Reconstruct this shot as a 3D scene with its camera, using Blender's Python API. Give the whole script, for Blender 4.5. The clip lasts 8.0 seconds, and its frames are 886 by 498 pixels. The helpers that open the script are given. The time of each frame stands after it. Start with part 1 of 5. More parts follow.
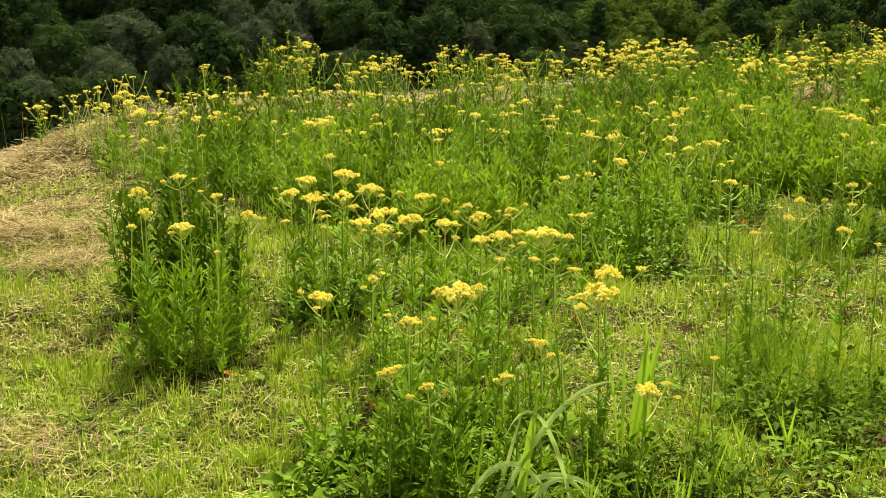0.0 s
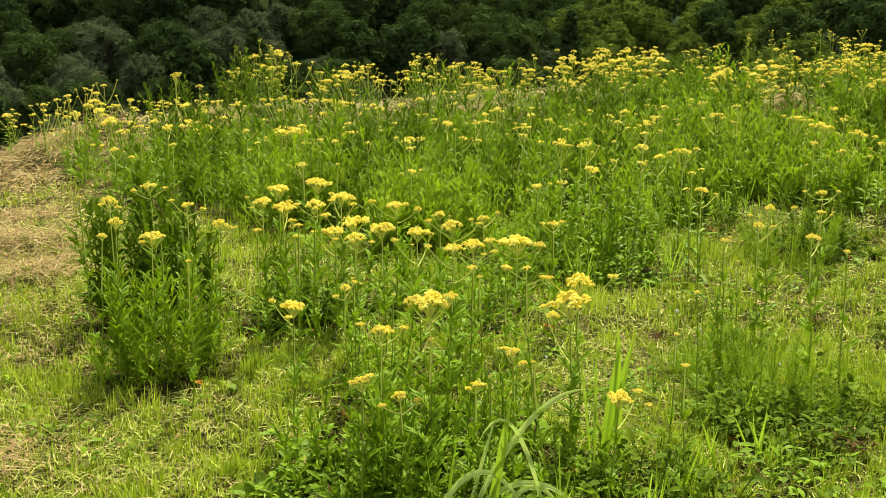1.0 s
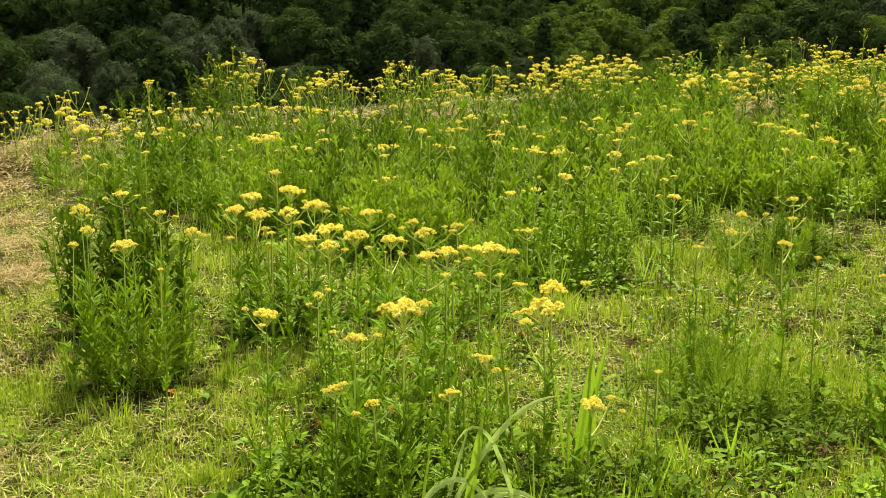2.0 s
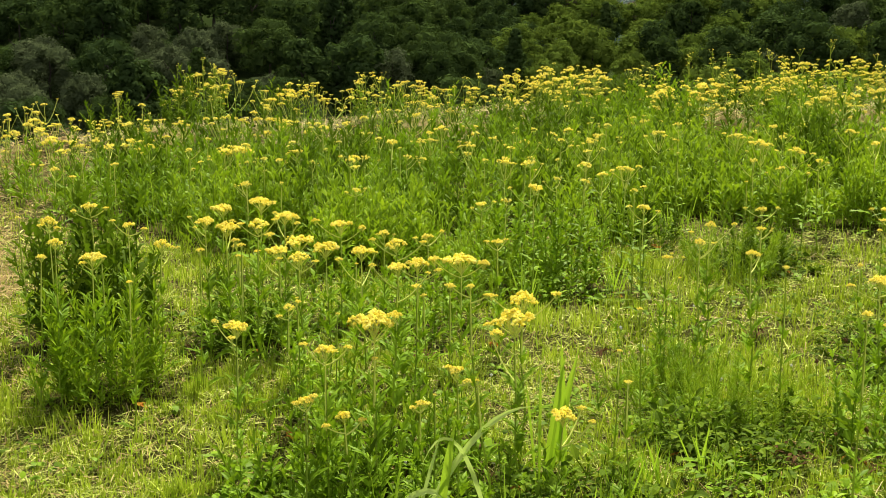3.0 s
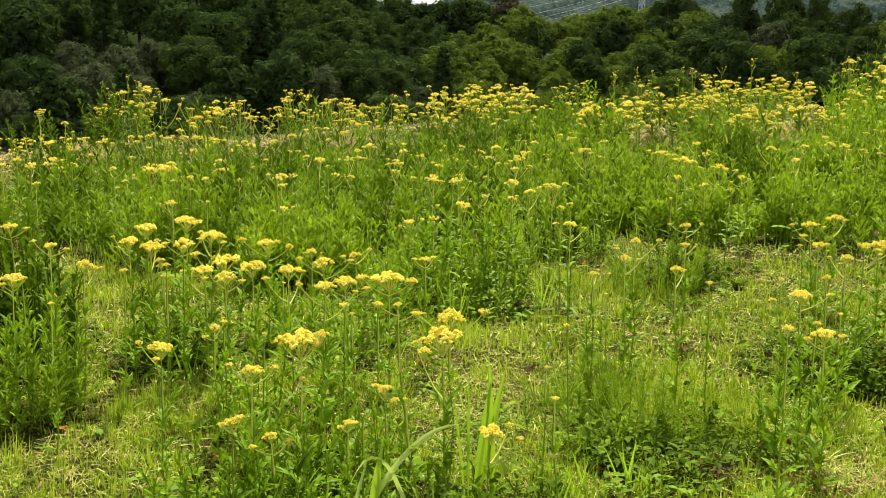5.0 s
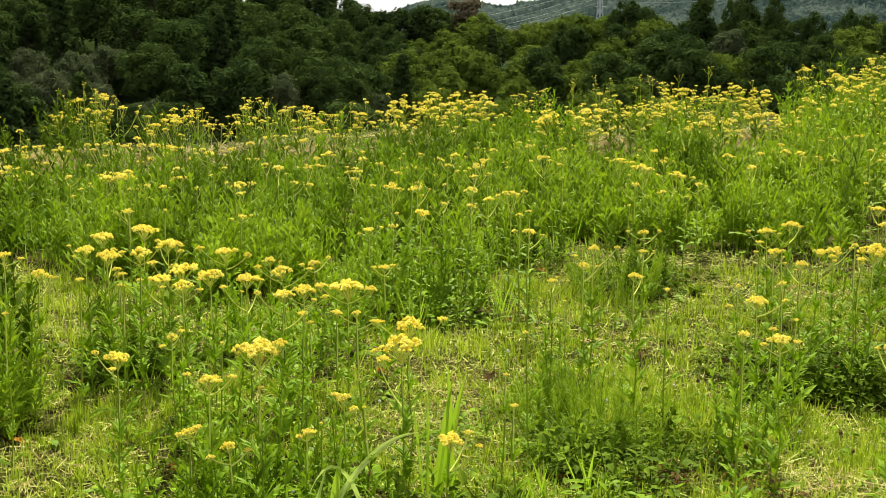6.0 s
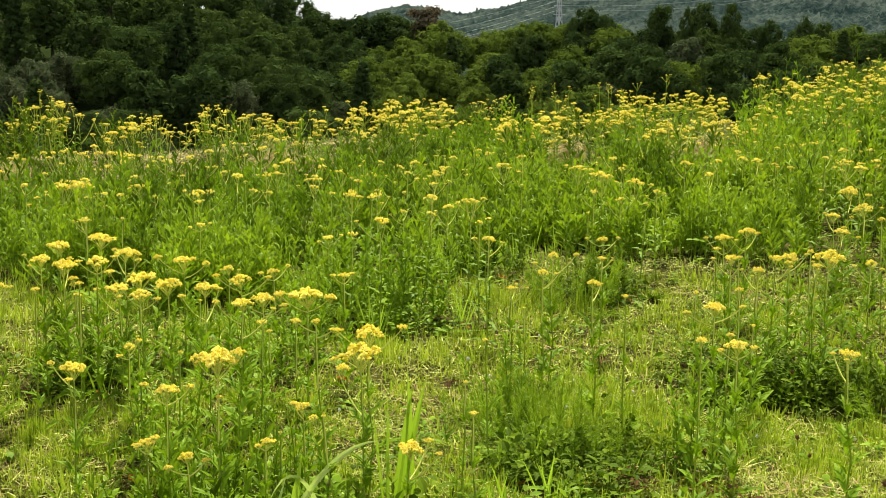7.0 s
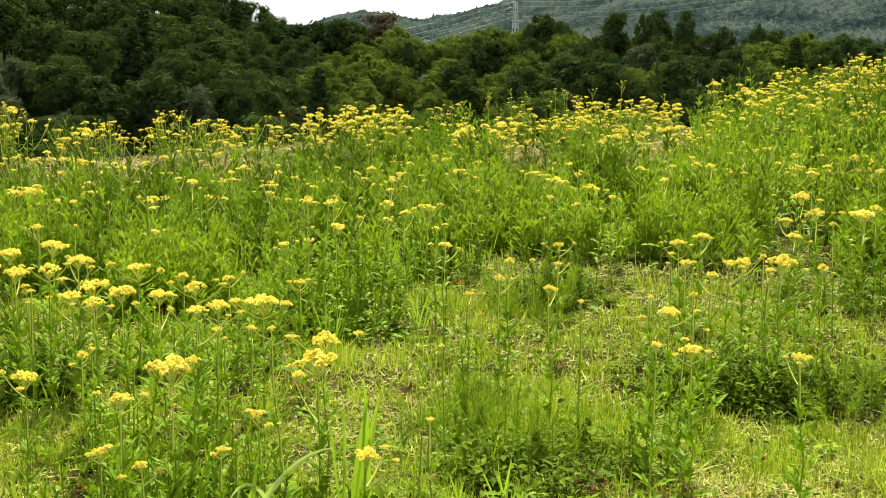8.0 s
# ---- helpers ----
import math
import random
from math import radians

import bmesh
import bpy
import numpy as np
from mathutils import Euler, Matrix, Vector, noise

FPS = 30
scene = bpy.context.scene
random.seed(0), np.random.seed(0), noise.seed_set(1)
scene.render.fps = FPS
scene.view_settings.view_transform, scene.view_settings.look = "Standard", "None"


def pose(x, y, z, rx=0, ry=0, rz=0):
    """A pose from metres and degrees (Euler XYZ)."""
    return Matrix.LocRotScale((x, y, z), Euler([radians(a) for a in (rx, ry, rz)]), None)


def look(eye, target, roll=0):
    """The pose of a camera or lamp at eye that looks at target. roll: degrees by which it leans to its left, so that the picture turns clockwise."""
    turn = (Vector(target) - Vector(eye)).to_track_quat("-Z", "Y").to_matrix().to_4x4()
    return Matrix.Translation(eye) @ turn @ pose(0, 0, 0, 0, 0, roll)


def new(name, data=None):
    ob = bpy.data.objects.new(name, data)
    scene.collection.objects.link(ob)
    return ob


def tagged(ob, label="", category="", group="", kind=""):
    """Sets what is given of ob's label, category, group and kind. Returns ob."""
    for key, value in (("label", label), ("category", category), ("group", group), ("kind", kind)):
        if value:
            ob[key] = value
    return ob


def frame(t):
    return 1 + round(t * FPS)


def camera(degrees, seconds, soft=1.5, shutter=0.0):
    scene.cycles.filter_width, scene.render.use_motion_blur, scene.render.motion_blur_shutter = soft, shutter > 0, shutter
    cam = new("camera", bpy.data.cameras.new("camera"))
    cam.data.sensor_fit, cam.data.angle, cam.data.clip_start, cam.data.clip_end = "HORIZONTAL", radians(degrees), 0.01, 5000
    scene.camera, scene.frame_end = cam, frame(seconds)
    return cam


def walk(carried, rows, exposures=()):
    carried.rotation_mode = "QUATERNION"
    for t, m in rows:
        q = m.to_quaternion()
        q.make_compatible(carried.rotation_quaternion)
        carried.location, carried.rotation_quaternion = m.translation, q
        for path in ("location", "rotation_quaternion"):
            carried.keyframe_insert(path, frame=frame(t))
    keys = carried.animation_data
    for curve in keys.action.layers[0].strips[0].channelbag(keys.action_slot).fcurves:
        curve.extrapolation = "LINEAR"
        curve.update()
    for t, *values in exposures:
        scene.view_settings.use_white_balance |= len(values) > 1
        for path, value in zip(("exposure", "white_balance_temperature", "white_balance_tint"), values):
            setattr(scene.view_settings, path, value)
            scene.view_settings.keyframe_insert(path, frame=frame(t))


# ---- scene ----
cam = camera(40.48, 8.0, soft=0.5)
EYE = 1.6
ROWS = [
    (0, 0.0000, -0.0000, 0.0000, 78.000, 0.293, -0.062),
    (0.5, 0.0025, -0.0001, 0.0007, 78.192, 0.252, -0.707),
    (1, 0.0049, -0.0003, 0.0014, 78.377, 0.206, -1.342),
    (1.5, 0.0074, -0.0004, 0.0020, 78.502, 0.169, -1.953),
    (3, 0.0148, -0.0008, 0.0041, 79.225, 0.113, -3.922),
    (3.5, 0.0172, -0.0010, 0.0048, 79.399, 0.051, -4.754),
    (4, 0.0197, -0.0011, 0.0055, 79.593, 0.008, -5.650),
    (5.5, 0.0271, -0.0015, 0.0075, 80.246, -0.105, -8.180),
    (6, 0.0296, -0.0016, 0.0082, 80.407, -0.168, -9.194),
    (6.5, 0.0320, -0.0018, 0.0089, 80.592, -0.256, -10.141),
    (7, 0.0345, -0.0019, 0.0095, 80.766, -0.259, -11.081),
    (7.5, 0.0370, -0.0021, 0.0102, 80.914, -0.334, -12.076),
    (8, 0.0394, -0.0022, 0.0109, 81.044, -0.366, -13.121),
]
walk(cam, [(t, pose(x, y, EYE + z, rx, ry, rz)) for t, x, y, z, rx, ry, rz in ROWS], ((0.0, 0.79), (7.6, 0.79), (8.0, 0.97)))

# ---- sky and sun: thin bright cloud, hazy sun from high ahead on the right ----
SUN_HIGH, SUN_FROM = 58, 18
world = bpy.data.worlds.new("sky")
scene.world = world
world.use_nodes = True
wn, wl = world.node_tree.nodes, world.node_tree.links
sky = wn.new("ShaderNodeTexSky")
sky.sky_type, sky.sun_disc = "NISHITA", False
sky.sun_elevation, sky.sun_rotation = radians(SUN_HIGH), radians(SUN_FROM)
sky.dust_density, sky.air_density = 3.0, 1.0
cloud = wn.new("ShaderNodeMix")
cloud.data_type = "RGBA"
cloud.inputs[0].default_value = 0.72
# the thin cloud is brightest in the haze low down
up, low, veil = wn.new("ShaderNodeTexCoord"), wn.new("ShaderNodeSeparateXYZ"), wn.new("ShaderNodeMapRange")
wl.new(up.outputs["Generated"], low.inputs[0])
wl.new(low.outputs["Z"], veil.inputs["Value"])
for socket, v in (("From Min", 0.0), ("From Max", 0.55), ("To Min", 2.1), ("To Max", 0.9)):
    veil.inputs[socket].default_value = v
shade = wn.new("ShaderNodeVectorMath")
shade.operation = "SCALE"
shade.inputs[0].default_value = (13.0, 12.9, 12.5)
wl.new(veil.outputs["Result"], shade.inputs["Scale"])
wl.new(shade.outputs[0], cloud.inputs[7])
wl.new(sky.outputs[0], cloud.inputs[6])
wl.new(cloud.outputs[2], wn["Background"].inputs[0])
wn["Background"].inputs[1].default_value = 0.032
sun = new("sun", bpy.data.lights.new("sun", "SUN"))
sun.data.energy, sun.data.angle, sun.data.color = 5.0, radians(2), (1, 0.95, 0.70)
az_s, el_s = radians(SUN_FROM), radians(SUN_HIGH)
sun.matrix_world = look(Vector((math.sin(az_s) * math.cos(el_s), math.cos(az_s) * math.cos(el_s), math.sin(el_s))) * 50, (0, 0, 0))


# ---- materials ----
def material(name, stops, scale=6.0, detail=5.0, rough=0.6, through_light=0.0, island=0.0, thing=0.0, bump=0.0, spec=0.3, through_tint=(0.5, 0.7, 0.1), deep=0.02):
    """A surface whose colour runs through stops by noise at two scales, by island and by thing; through_light: share of light let through (leaves)."""
    m = bpy.data.materials.new(name)
    m.use_nodes = True
    n, l = m.node_tree.nodes, m.node_tree.links
    b = n["Principled BSDF"]
    geo, info, co = n.new("ShaderNodeNewGeometry"), n.new("ShaderNodeObjectInfo"), n.new("ShaderNodeNewGeometry")
    fine, wide = n.new("ShaderNodeTexNoise"), n.new("ShaderNodeTexNoise")
    fine.inputs["Scale"].default_value, fine.inputs["Detail"].default_value = scale, detail
    wide.inputs["Scale"].default_value, wide.inputs["Detail"].default_value = scale / 9, 3
    l.new(co.outputs["Position"], fine.inputs["Vector"])
    l.new(co.outputs["Position"], wide.inputs["Vector"])

    def mul_add(src, k, add):
        x = n.new("ShaderNodeMath")
        x.operation = "MULTIPLY_ADD"
        l.new(src, x.inputs[0])
        x.inputs[1].default_value = k
        if isinstance(add, float):
            x.inputs[2].default_value = add
        else:
            l.new(add, x.inputs[2])
        return x.outputs[0]

    share = 1 - island - thing
    v = mul_add(fine.outputs["Fac"], share * 1.1, -share * 0.35)
    v = mul_add(wide.outputs["Fac"], share * 0.9, v)
    v = mul_add(geo.outputs["Random Per Island"], island, v)
    v = mul_add(info.outputs["Random"], thing, v)
    v = mul_add(v, 1.0, -0.1 * share)
    ramp = n.new("ShaderNodeValToRGB")
    e = ramp.color_ramp.elements
    while len(e) < len(stops):
        e.new(0.5)
    for k, (at, colour) in enumerate(stops):
        e[k].position, e[k].color = at, (*colour, 1)
    l.new(v, ramp.inputs[0])
    l.new(ramp.outputs[0], b.inputs["Base Color"])
    b.inputs["Roughness"].default_value = rough
    b.inputs["Specular IOR Level"].default_value = spec
    if bump:
        bp = n.new("ShaderNodeBump")
        bp.inputs["Strength"].default_value = bump
        bp.inputs["Distance"].default_value = deep
        l.new(fine.outputs["Fac"], bp.inputs["Height"])
        l.new(bp.outputs[0], b.inputs["Normal"])
    if through_light:
        tr, mix, tint = n.new("ShaderNodeBsdfTranslucent"), n.new("ShaderNodeMixShader"), n.new("ShaderNodeMix")
        tint.data_type, tint.blend_type = "RGBA", "MIX"
        tint.inputs[0].default_value = 0.35
        tint.inputs[7].default_value = (*through_tint, 1)
        l.new(ramp.outputs[0], tint.inputs[6])
        l.new(tint.outputs[2], tr.inputs[0])
        mix.inputs[0].default_value = through_light
        l.new(b.outputs[0], mix.inputs[1])
        l.new(tr.outputs[0], mix.inputs[2])
        l.new(mix.outputs[0], n["Material Output"].inputs[0])
    return m


GRASS = material("grass_blade", [(0.0, (0.068, 0.118, 0.007)), (0.25, (0.187, 0.276, 0.016)), (0.5, (0.357, 0.482, 0.033)), (0.75, (0.550, 0.661, 0.066)), (1.0, (0.805, 0.815, 0.196))], 2.4, 4, 0.45, 0.26, 0.65, spec=0.08, through_tint=(0.55, 0.64, 0.03))
STRAW = material("dry_straw", [(0.0, (0.11, 0.062, 0.030)), (0.35, (0.28, 0.190, 0.080)), (0.7, (0.50, 0.385, 0.17)), (1.0, (0.76, 0.64, 0.38))], 2.0, 4, 0.7, 0.15, 0.6, spec=0.08, through_tint=(0.6, 0.5, 0.3))
PALE_STRAW = material("pale_dry_straw", [(0.0, (0.13, 0.10, 0.04)), (0.35, (0.34, 0.27, 0.11)), (0.7, (0.60, 0.51, 0.24)), (1.0, (0.84, 0.77, 0.48))], 2.0, 4, 0.7, 0.2, 0.6, spec=0.08, through_tint=(0.6, 0.5, 0.3))
SOIL = material("thatch_and_soil", [(0.0, (0.017, 0.015, 0.003)), (0.4, (0.043, 0.042, 0.008)), (0.7, (0.084, 0.081, 0.018)), (1.0, (0.182, 0.161, 0.056))], 70.0, 8, 0.9, bump=1.0, spec=0.05)
THATCH = material("dead_thatch", [(0.0, (0.029, 0.029, 0.007)), (0.4, (0.072, 0.076, 0.017)), (0.75, (0.152, 0.164, 0.040)), (1.0, (0.380, 0.360, 0.130))], 3.0, 4, 0.8, 0.1, 0.7, spec=0.03, through_tint=(0.4, 0.35, 0.1))
TURF = material("short_turf", [(0.0, (0.03, 0.035, 0.010)), (0.4, (0.075, 0.09, 0.016)), (0.7, (0.13, 0.15, 0.028)), (1.0, (0.26, 0.23, 0.09))], 14.0, 8, 0.9, bump=0.8, spec=0.1)
CLIPPINGS = material("grass_clippings", [(0.0, (0.063, 0.070, 0.013)), (0.3, (0.216, 0.256, 0.042)), (0.65, (0.504, 0.578, 0.116)), (1.0, (0.874, 0.851, 0.358))], 3.0, 4, 0.6, 0.2, 0.65, spec=0.08, through_tint=(0.6, 0.6, 0.2))
LEAF = material("meadow_leaf", [(0.0, (0.044, 0.088, 0.006)), (0.35, (0.107, 0.191, 0.009)), (0.7, (0.216, 0.353, 0.016)), (1.0, (0.401, 0.542, 0.028))], 2.2, 4, 0.5, 0.26, 0.4, spec=0.08, through_tint=(0.38, 0.58, 0.01))
LEAF_DARK = material("dark_leaf", [(0.0, (0.029, 0.054, 0.003)), (0.5, (0.080, 0.136, 0.007)), (1.0, (0.212, 0.301, 0.015))], 2.2, 4, 0.6, 0.18, 0.45, spec=0.04, through_tint=(0.2, 0.4, 0.01))
FRESH_LEAF = material("fresh_leaf", [(0.0, (0.072, 0.130, 0.009)), (0.35, (0.159, 0.263, 0.014)), (0.7, (0.296, 0.428, 0.021)), (1.0, (0.474, 0.601, 0.038))], 2.2, 4, 0.5, 0.30, 0.4, spec=0.1, through_tint=(0.46, 0.64, 0.01))
# grass paled in its colour for the sky sheen on upturned faces
SKYLIT_BLADE = material("skylit_grass_blade", [(0.0, (0.40, 0.56, 0.10)), (0.5, (0.54, 0.68, 0.18)), (1.0, (0.68, 0.78, 0.32))], 2.0, 4, 0.5, 0.3, 0.5, spec=0.08, through_tint=(0.5, 0.66, 0.08))
TALL_GRASS = material("tall_grass_blade", [(0.0, (0.146, 0.280, 0.015)), (0.5, (0.291, 0.460, 0.027)), (1.0, (0.478, 0.600, 0.090))], 2.0, 4, 0.45, 0.45, 0.5, spec=0.12, through_tint=(0.42, 0.62, 0.02))
STEM = material("green_stem", [(0.0, (0.12, 0.13, 0.02)), (0.4, (0.17, 0.25, 0.025)), (0.85, (0.28, 0.37, 0.03)), (1.0, (0.22, 0.13, 0.05))], 6.0, 4, 0.55, 0.0, 0.3, 0.3, spec=0.1)
STALK = material("yellow_green_stalk", [(0.0, (0.48, 0.56, 0.08)), (1.0, (0.70, 0.72, 0.20))], 8.0, 3, 0.55, 0.0, 0.3, spec=0.1)
EDGE_STALK = material("light_green_stalk", [(0.0, (0.20, 0.28, 0.025)), (0.6, (0.34, 0.43, 0.05)), (1.0, (0.52, 0.56, 0.09))], 6.0, 3, 0.55, 0.0, 0.5, spec=0.08)
PETAL = material("yellow_petals", [(0.0, (0.900, 0.750, 0.065)), (0.4, (0.980, 0.870, 0.143)), (1.0, (0.990, 0.940, 0.312))], 30.0, 3, 0.6, 0.3, 0.6, spec=0.1, through_tint=(0.95, 0.8, 0.03))
RUST = material("withered_leaf", [(0.0, (0.16, 0.06, 0.02)), (0.5, (0.42, 0.17, 0.02)), (1.0, (0.55, 0.36, 0.04))], 8.0, 4, 0.7, 0.3, 0.5, spec=0.1, through_tint=(0.5, 0.3, 0.05))
WITHERED = material("brown_withered_leaves", [(0.0, (0.05, 0.026, 0.014)), (0.5, (0.11, 0.060, 0.028)), (1.0, (0.22, 0.13, 0.05))], 8.0, 4, 0.8, 0.15, 0.5, spec=0.05, through_tint=(0.3, 0.15, 0.05))
CROWN = material("woodland_leaves", [(0.0, (0.031, 0.053, 0.020)), (0.35, (0.040, 0.066, 0.022)), (0.65, (0.053, 0.084, 0.024)), (0.88, (0.071, 0.106, 0.028)), (1.0, (0.099, 0.134, 0.036))], 0.9, 5, 0.8, 0.20, 0.22, 0.5, spec=0.0, through_tint=(0.10, 0.17, 0.02))
FRESH_CROWN = material("fresh_woodland_leaves", [(0.0, (0.070, 0.110, 0.020)), (0.5, (0.110, 0.165, 0.028)), (1.0, (0.165, 0.220, 0.040))], 0.9, 5, 0.8, 0.32, 0.22, 0.4, spec=0.0, through_tint=(0.15, 0.2, 0.02))
GREY_CROWN = material("greyish_leaves", [(0.0, (0.056, 0.074, 0.034)), (0.5, (0.082, 0.104, 0.050)), (1.0, (0.118, 0.142, 0.072))], 0.9, 5, 0.7, 0.25, 0.22, 0.3, spec=0.0, through_tint=(0.15, 0.2, 0.1))
BROWN_CROWN = material("browned_needles", [(0.0, (0.08, 0.072, 0.046)), (0.5, (0.125, 0.110, 0.072)), (1.0, (0.18, 0.155, 0.105))], 0.4, 4, 0.7, 0.3, 0.4, spec=0.0, through_tint=(0.15, 0.1, 0.05))
BARK = material("bark", [(0.0, (0.02, 0.016, 0.012)), (0.5, (0.05, 0.042, 0.033)), (1.0, (0.12, 0.1, 0.08))], 3.0, 5, 0.9, 0.0, 0.0, 0.3, bump=0.5)
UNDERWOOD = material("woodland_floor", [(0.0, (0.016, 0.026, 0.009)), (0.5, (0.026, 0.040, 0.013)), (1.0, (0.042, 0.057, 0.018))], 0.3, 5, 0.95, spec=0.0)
# the bluish haze of distance is mixed into these tones
HAZED_WOOD = material("hazed_woods", [(0.30, (0.010, 0.020, 0.021)), (0.5, (0.027, 0.042, 0.042)), (0.72, (0.062, 0.082, 0.076))], 0.28, 8, 0.9, spec=0.0)
WHITE = material("white_petals", [(0.0, (0.62, 0.64, 0.58)), (1.0, (0.82, 0.82, 0.78))], 30.0, 3, 0.6, 0.2, 0.3, spec=0.05, through_tint=(0.8, 0.8, 0.7))
STEEL = material("galvanised_steel", [(0.0, (0.42, 0.44, 0.46)), (1.0, (0.58, 0.60, 0.62))], 2.0, 3, 0.5)
STEEL.node_tree.nodes["Principled BSDF"].inputs["Metallic"].default_value = 0.2

# ---- the lie of the land (plan polar: bearing to the right of north in degrees, distance from the viewing spot) ----
EDGE_AT = (-60, -40, -25, -20, -16.6, -9, 0, 5, 25, 45, 70)
EDGE_R = (11, 12, 13, 15, 16.5, 18, 19.3, 20.5, 22, 23, 24)
RISE_AT = (-60, -40, -20, -16, -9, 5, 15, 25, 32, 45, 70)
RISE_Z = (-1.0, -0.8, -0.3, -0.12, 0, 0, 0.15, 0.28, 0.6, 0.9, 1.0)


def smooth(v, a, b):
    s = np.clip((v - a) / (b - a), 0, 1)
    return s * s * (3 - 2 * s)


def wave(x, y, size, seed=0.0):
    """A cheap rolling unevenness between -1 and 1."""
    a, b = x / size + seed, y / size - seed * 1.7
    return (np.sin(a * 2.1 + 1.3 * np.sin(b * 1.7)) + np.sin(b * 2.7 + 1.1 * np.sin(a * 1.9 + 2)) + np.sin((a + b) * 1.3 + 0.7)) / 3


def land(x, y):
    """Height of the ground: a meadow terrace, its edge, a valley and a wooded slope beyond."""
    x, y = np.asarray(x, float), np.asarray(y, float)
    r = np.hypot(x, y)
    az = np.degrees(np.arctan2(x, y))
    near = np.interp(az, RISE_AT, RISE_Z) * smooth(r, 6, 16)
    near = near + 0.03 * wave(x, y, 1.1) * smooth(r, 1, 4) + 0.012 * wave(x, y, 0.31, 3.0)
    edge = np.interp(az, EDGE_AT, EDGE_R)
    rim = np.exp(-((r - edge + 1.5) / 0.8) ** 2) * (smooth(-az, -10, -7) + smooth(az, 18, 21) * smooth(-az, -27, -25))
    near = near + rim * (0.16 + 0.10 * wave(x, y, 0.8, 11.0)) * (1 - 0.75 * smooth(az, -7, -5.5) * smooth(-az, -1, 1))
    d = np.maximum(r - edge, 0)
    drop = np.where(d < 2.5, 0.12 * d * d, 0.75 + 0.6 * (d - 2.5))
    field = np.maximum(near - drop, -17 + 0.4 * wave(x, y, 20))
    top = np.interp(az, (-60, -24, -19, -10, 2, 6, 11, 14, 18, 26, 34, 60), (6, -4, 4, 12, 4.5, -3.5, -2.0, -4.5, -2, -3.5, -3.5, 0))
    hill = -17 + (top + 17) * smooth(r, 90, 215) + 1.5 * wave(x, y, 30, 1.0) * smooth(r, 90, 140)
    far = np.where(r < 60, field, np.maximum(hill, -17)) 
    return far + smooth(r, 230, 420) * (-25 - far)

# ---- mesh helpers ----
rng = np.random.default_rng(7)


def mesh_of(name, verts, faces, mat):
    """A mesh from arrays: verts (n, 3), faces (m, 3) or (m, 4) or a list of both."""
    me = bpy.data.meshes.new(name)
    groups = [np.asarray(f, np.int64) for f in (faces if isinstance(faces, list) else [faces]) if len(f)]
    me.vertices.add(len(verts))
    me.vertices.foreach_set("co", np.ascontiguousarray(verts, np.float32).ravel())
    loops = np.concatenate([g.ravel() for g in groups])
    sizes = np.concatenate([np.full(len(g), g.shape[1]) for g in groups])
    me.loops.add(len(loops))
    me.loops.foreach_set("vertex_index", loops.astype(np.int32))
    me.polygons.add(len(sizes))
    me.polygons.foreach_set("loop_start", np.concatenate([[0], np.cumsum(sizes)[:-1]]).astype(np.int32))
    me.polygons.foreach_set("use_smooth", np.zeros(len(sizes), bool))
    me.update(calc_edges=True)
    me.materials.append(mat)
    return me


def part(name, mesh, parent, m=None, label=""):
    """Links a mesh as ONE object under a thing or part."""
    ob = new(name, mesh)
    ob.parent = parent
    if m is not None:
        ob.matrix_basis = m
    if label:
        ob["label"] = label
    return ob


def thing(name, m, label, category, group="", kind=""):
    ob = new(name)
    ob.empty_display_size = 0.1
    ob.matrix_basis = m
    return tagged(ob, label, category, group, kind)


class Soup:
    """Gathers pieces of geometry for one mesh."""

    def __init__(self):
        self.v, self.f, self.n = [], {3: [], 4: []}, 0

    def add(self, verts, faces):
        faces = np.asarray(faces)
        self.v.append(np.asarray(verts, float).reshape(-1, 3))
        self.f[faces.shape[1]].append(faces + self.n)
        self.n += len(self.v[-1])

    def mesh(self, name, mat):
        return mesh_of(name, np.concatenate(self.v), [np.concatenate(f) for f in self.f.values() if f], mat)


def unit(v):
    return v / np.maximum(np.linalg.norm(v, axis=-1, keepdims=True), 1e-9)


def blades(base, way, length, width, bend, profile=(1.0, 0.85, 0.06), fold=0.0, wave_side=0.0, gen=rng):
    """n curved strips (grass, leaves, straw): base and way (n, 3), length, width, bend (n,). With fold each has a raised or sunk midrib."""
    n, rows = len(base), len(profile)
    side = unit(np.cross(way, np.array([0, 0, 1.0]) + 0.25 * gen.normal(size=(n, 3))))
    up = unit(np.cross(side, way))
    t = np.linspace(0, 1, rows)
    mid = base[:, None] + way[:, None] * (length[:, None] * t)[..., None]
    mid[..., 2] -= (bend * length)[:, None] * t ** 2
    if wave_side:
        mid = mid + side[:, None] * (wave_side * length[:, None] * np.sin(t * 3 + gen.uniform(0, 6, (n, 1))) * t)[..., None]
    half = (width[:, None] * np.array(profile) / 2)[..., None] * side[:, None]
    if fold:
        rise = (fold * width[:, None] * np.array(profile))[..., None] * up[:, None]
        v = np.stack([mid - half + rise, mid, mid + half + rise], 2).reshape(n, -1, 3)
        c = 3
        f = [(k * 3 + j, k * 3 + j + 1, k * 3 + j + 4, k * 3 + j + 3) for k in range(rows - 1) for j in (0, 1)]
    else:
        v = np.stack([mid - half, mid + half], 2).reshape(n, -1, 3)
        c = 2
        f = [(k * 2, k * 2 + 1, k * 2 + 3, k * 2 + 2) for k in range(rows - 1)]
    f = np.array(f)[None] + (np.arange(n) * rows * c)[:, None, None]
    return v.reshape(-1, 3), f.reshape(-1, 4)


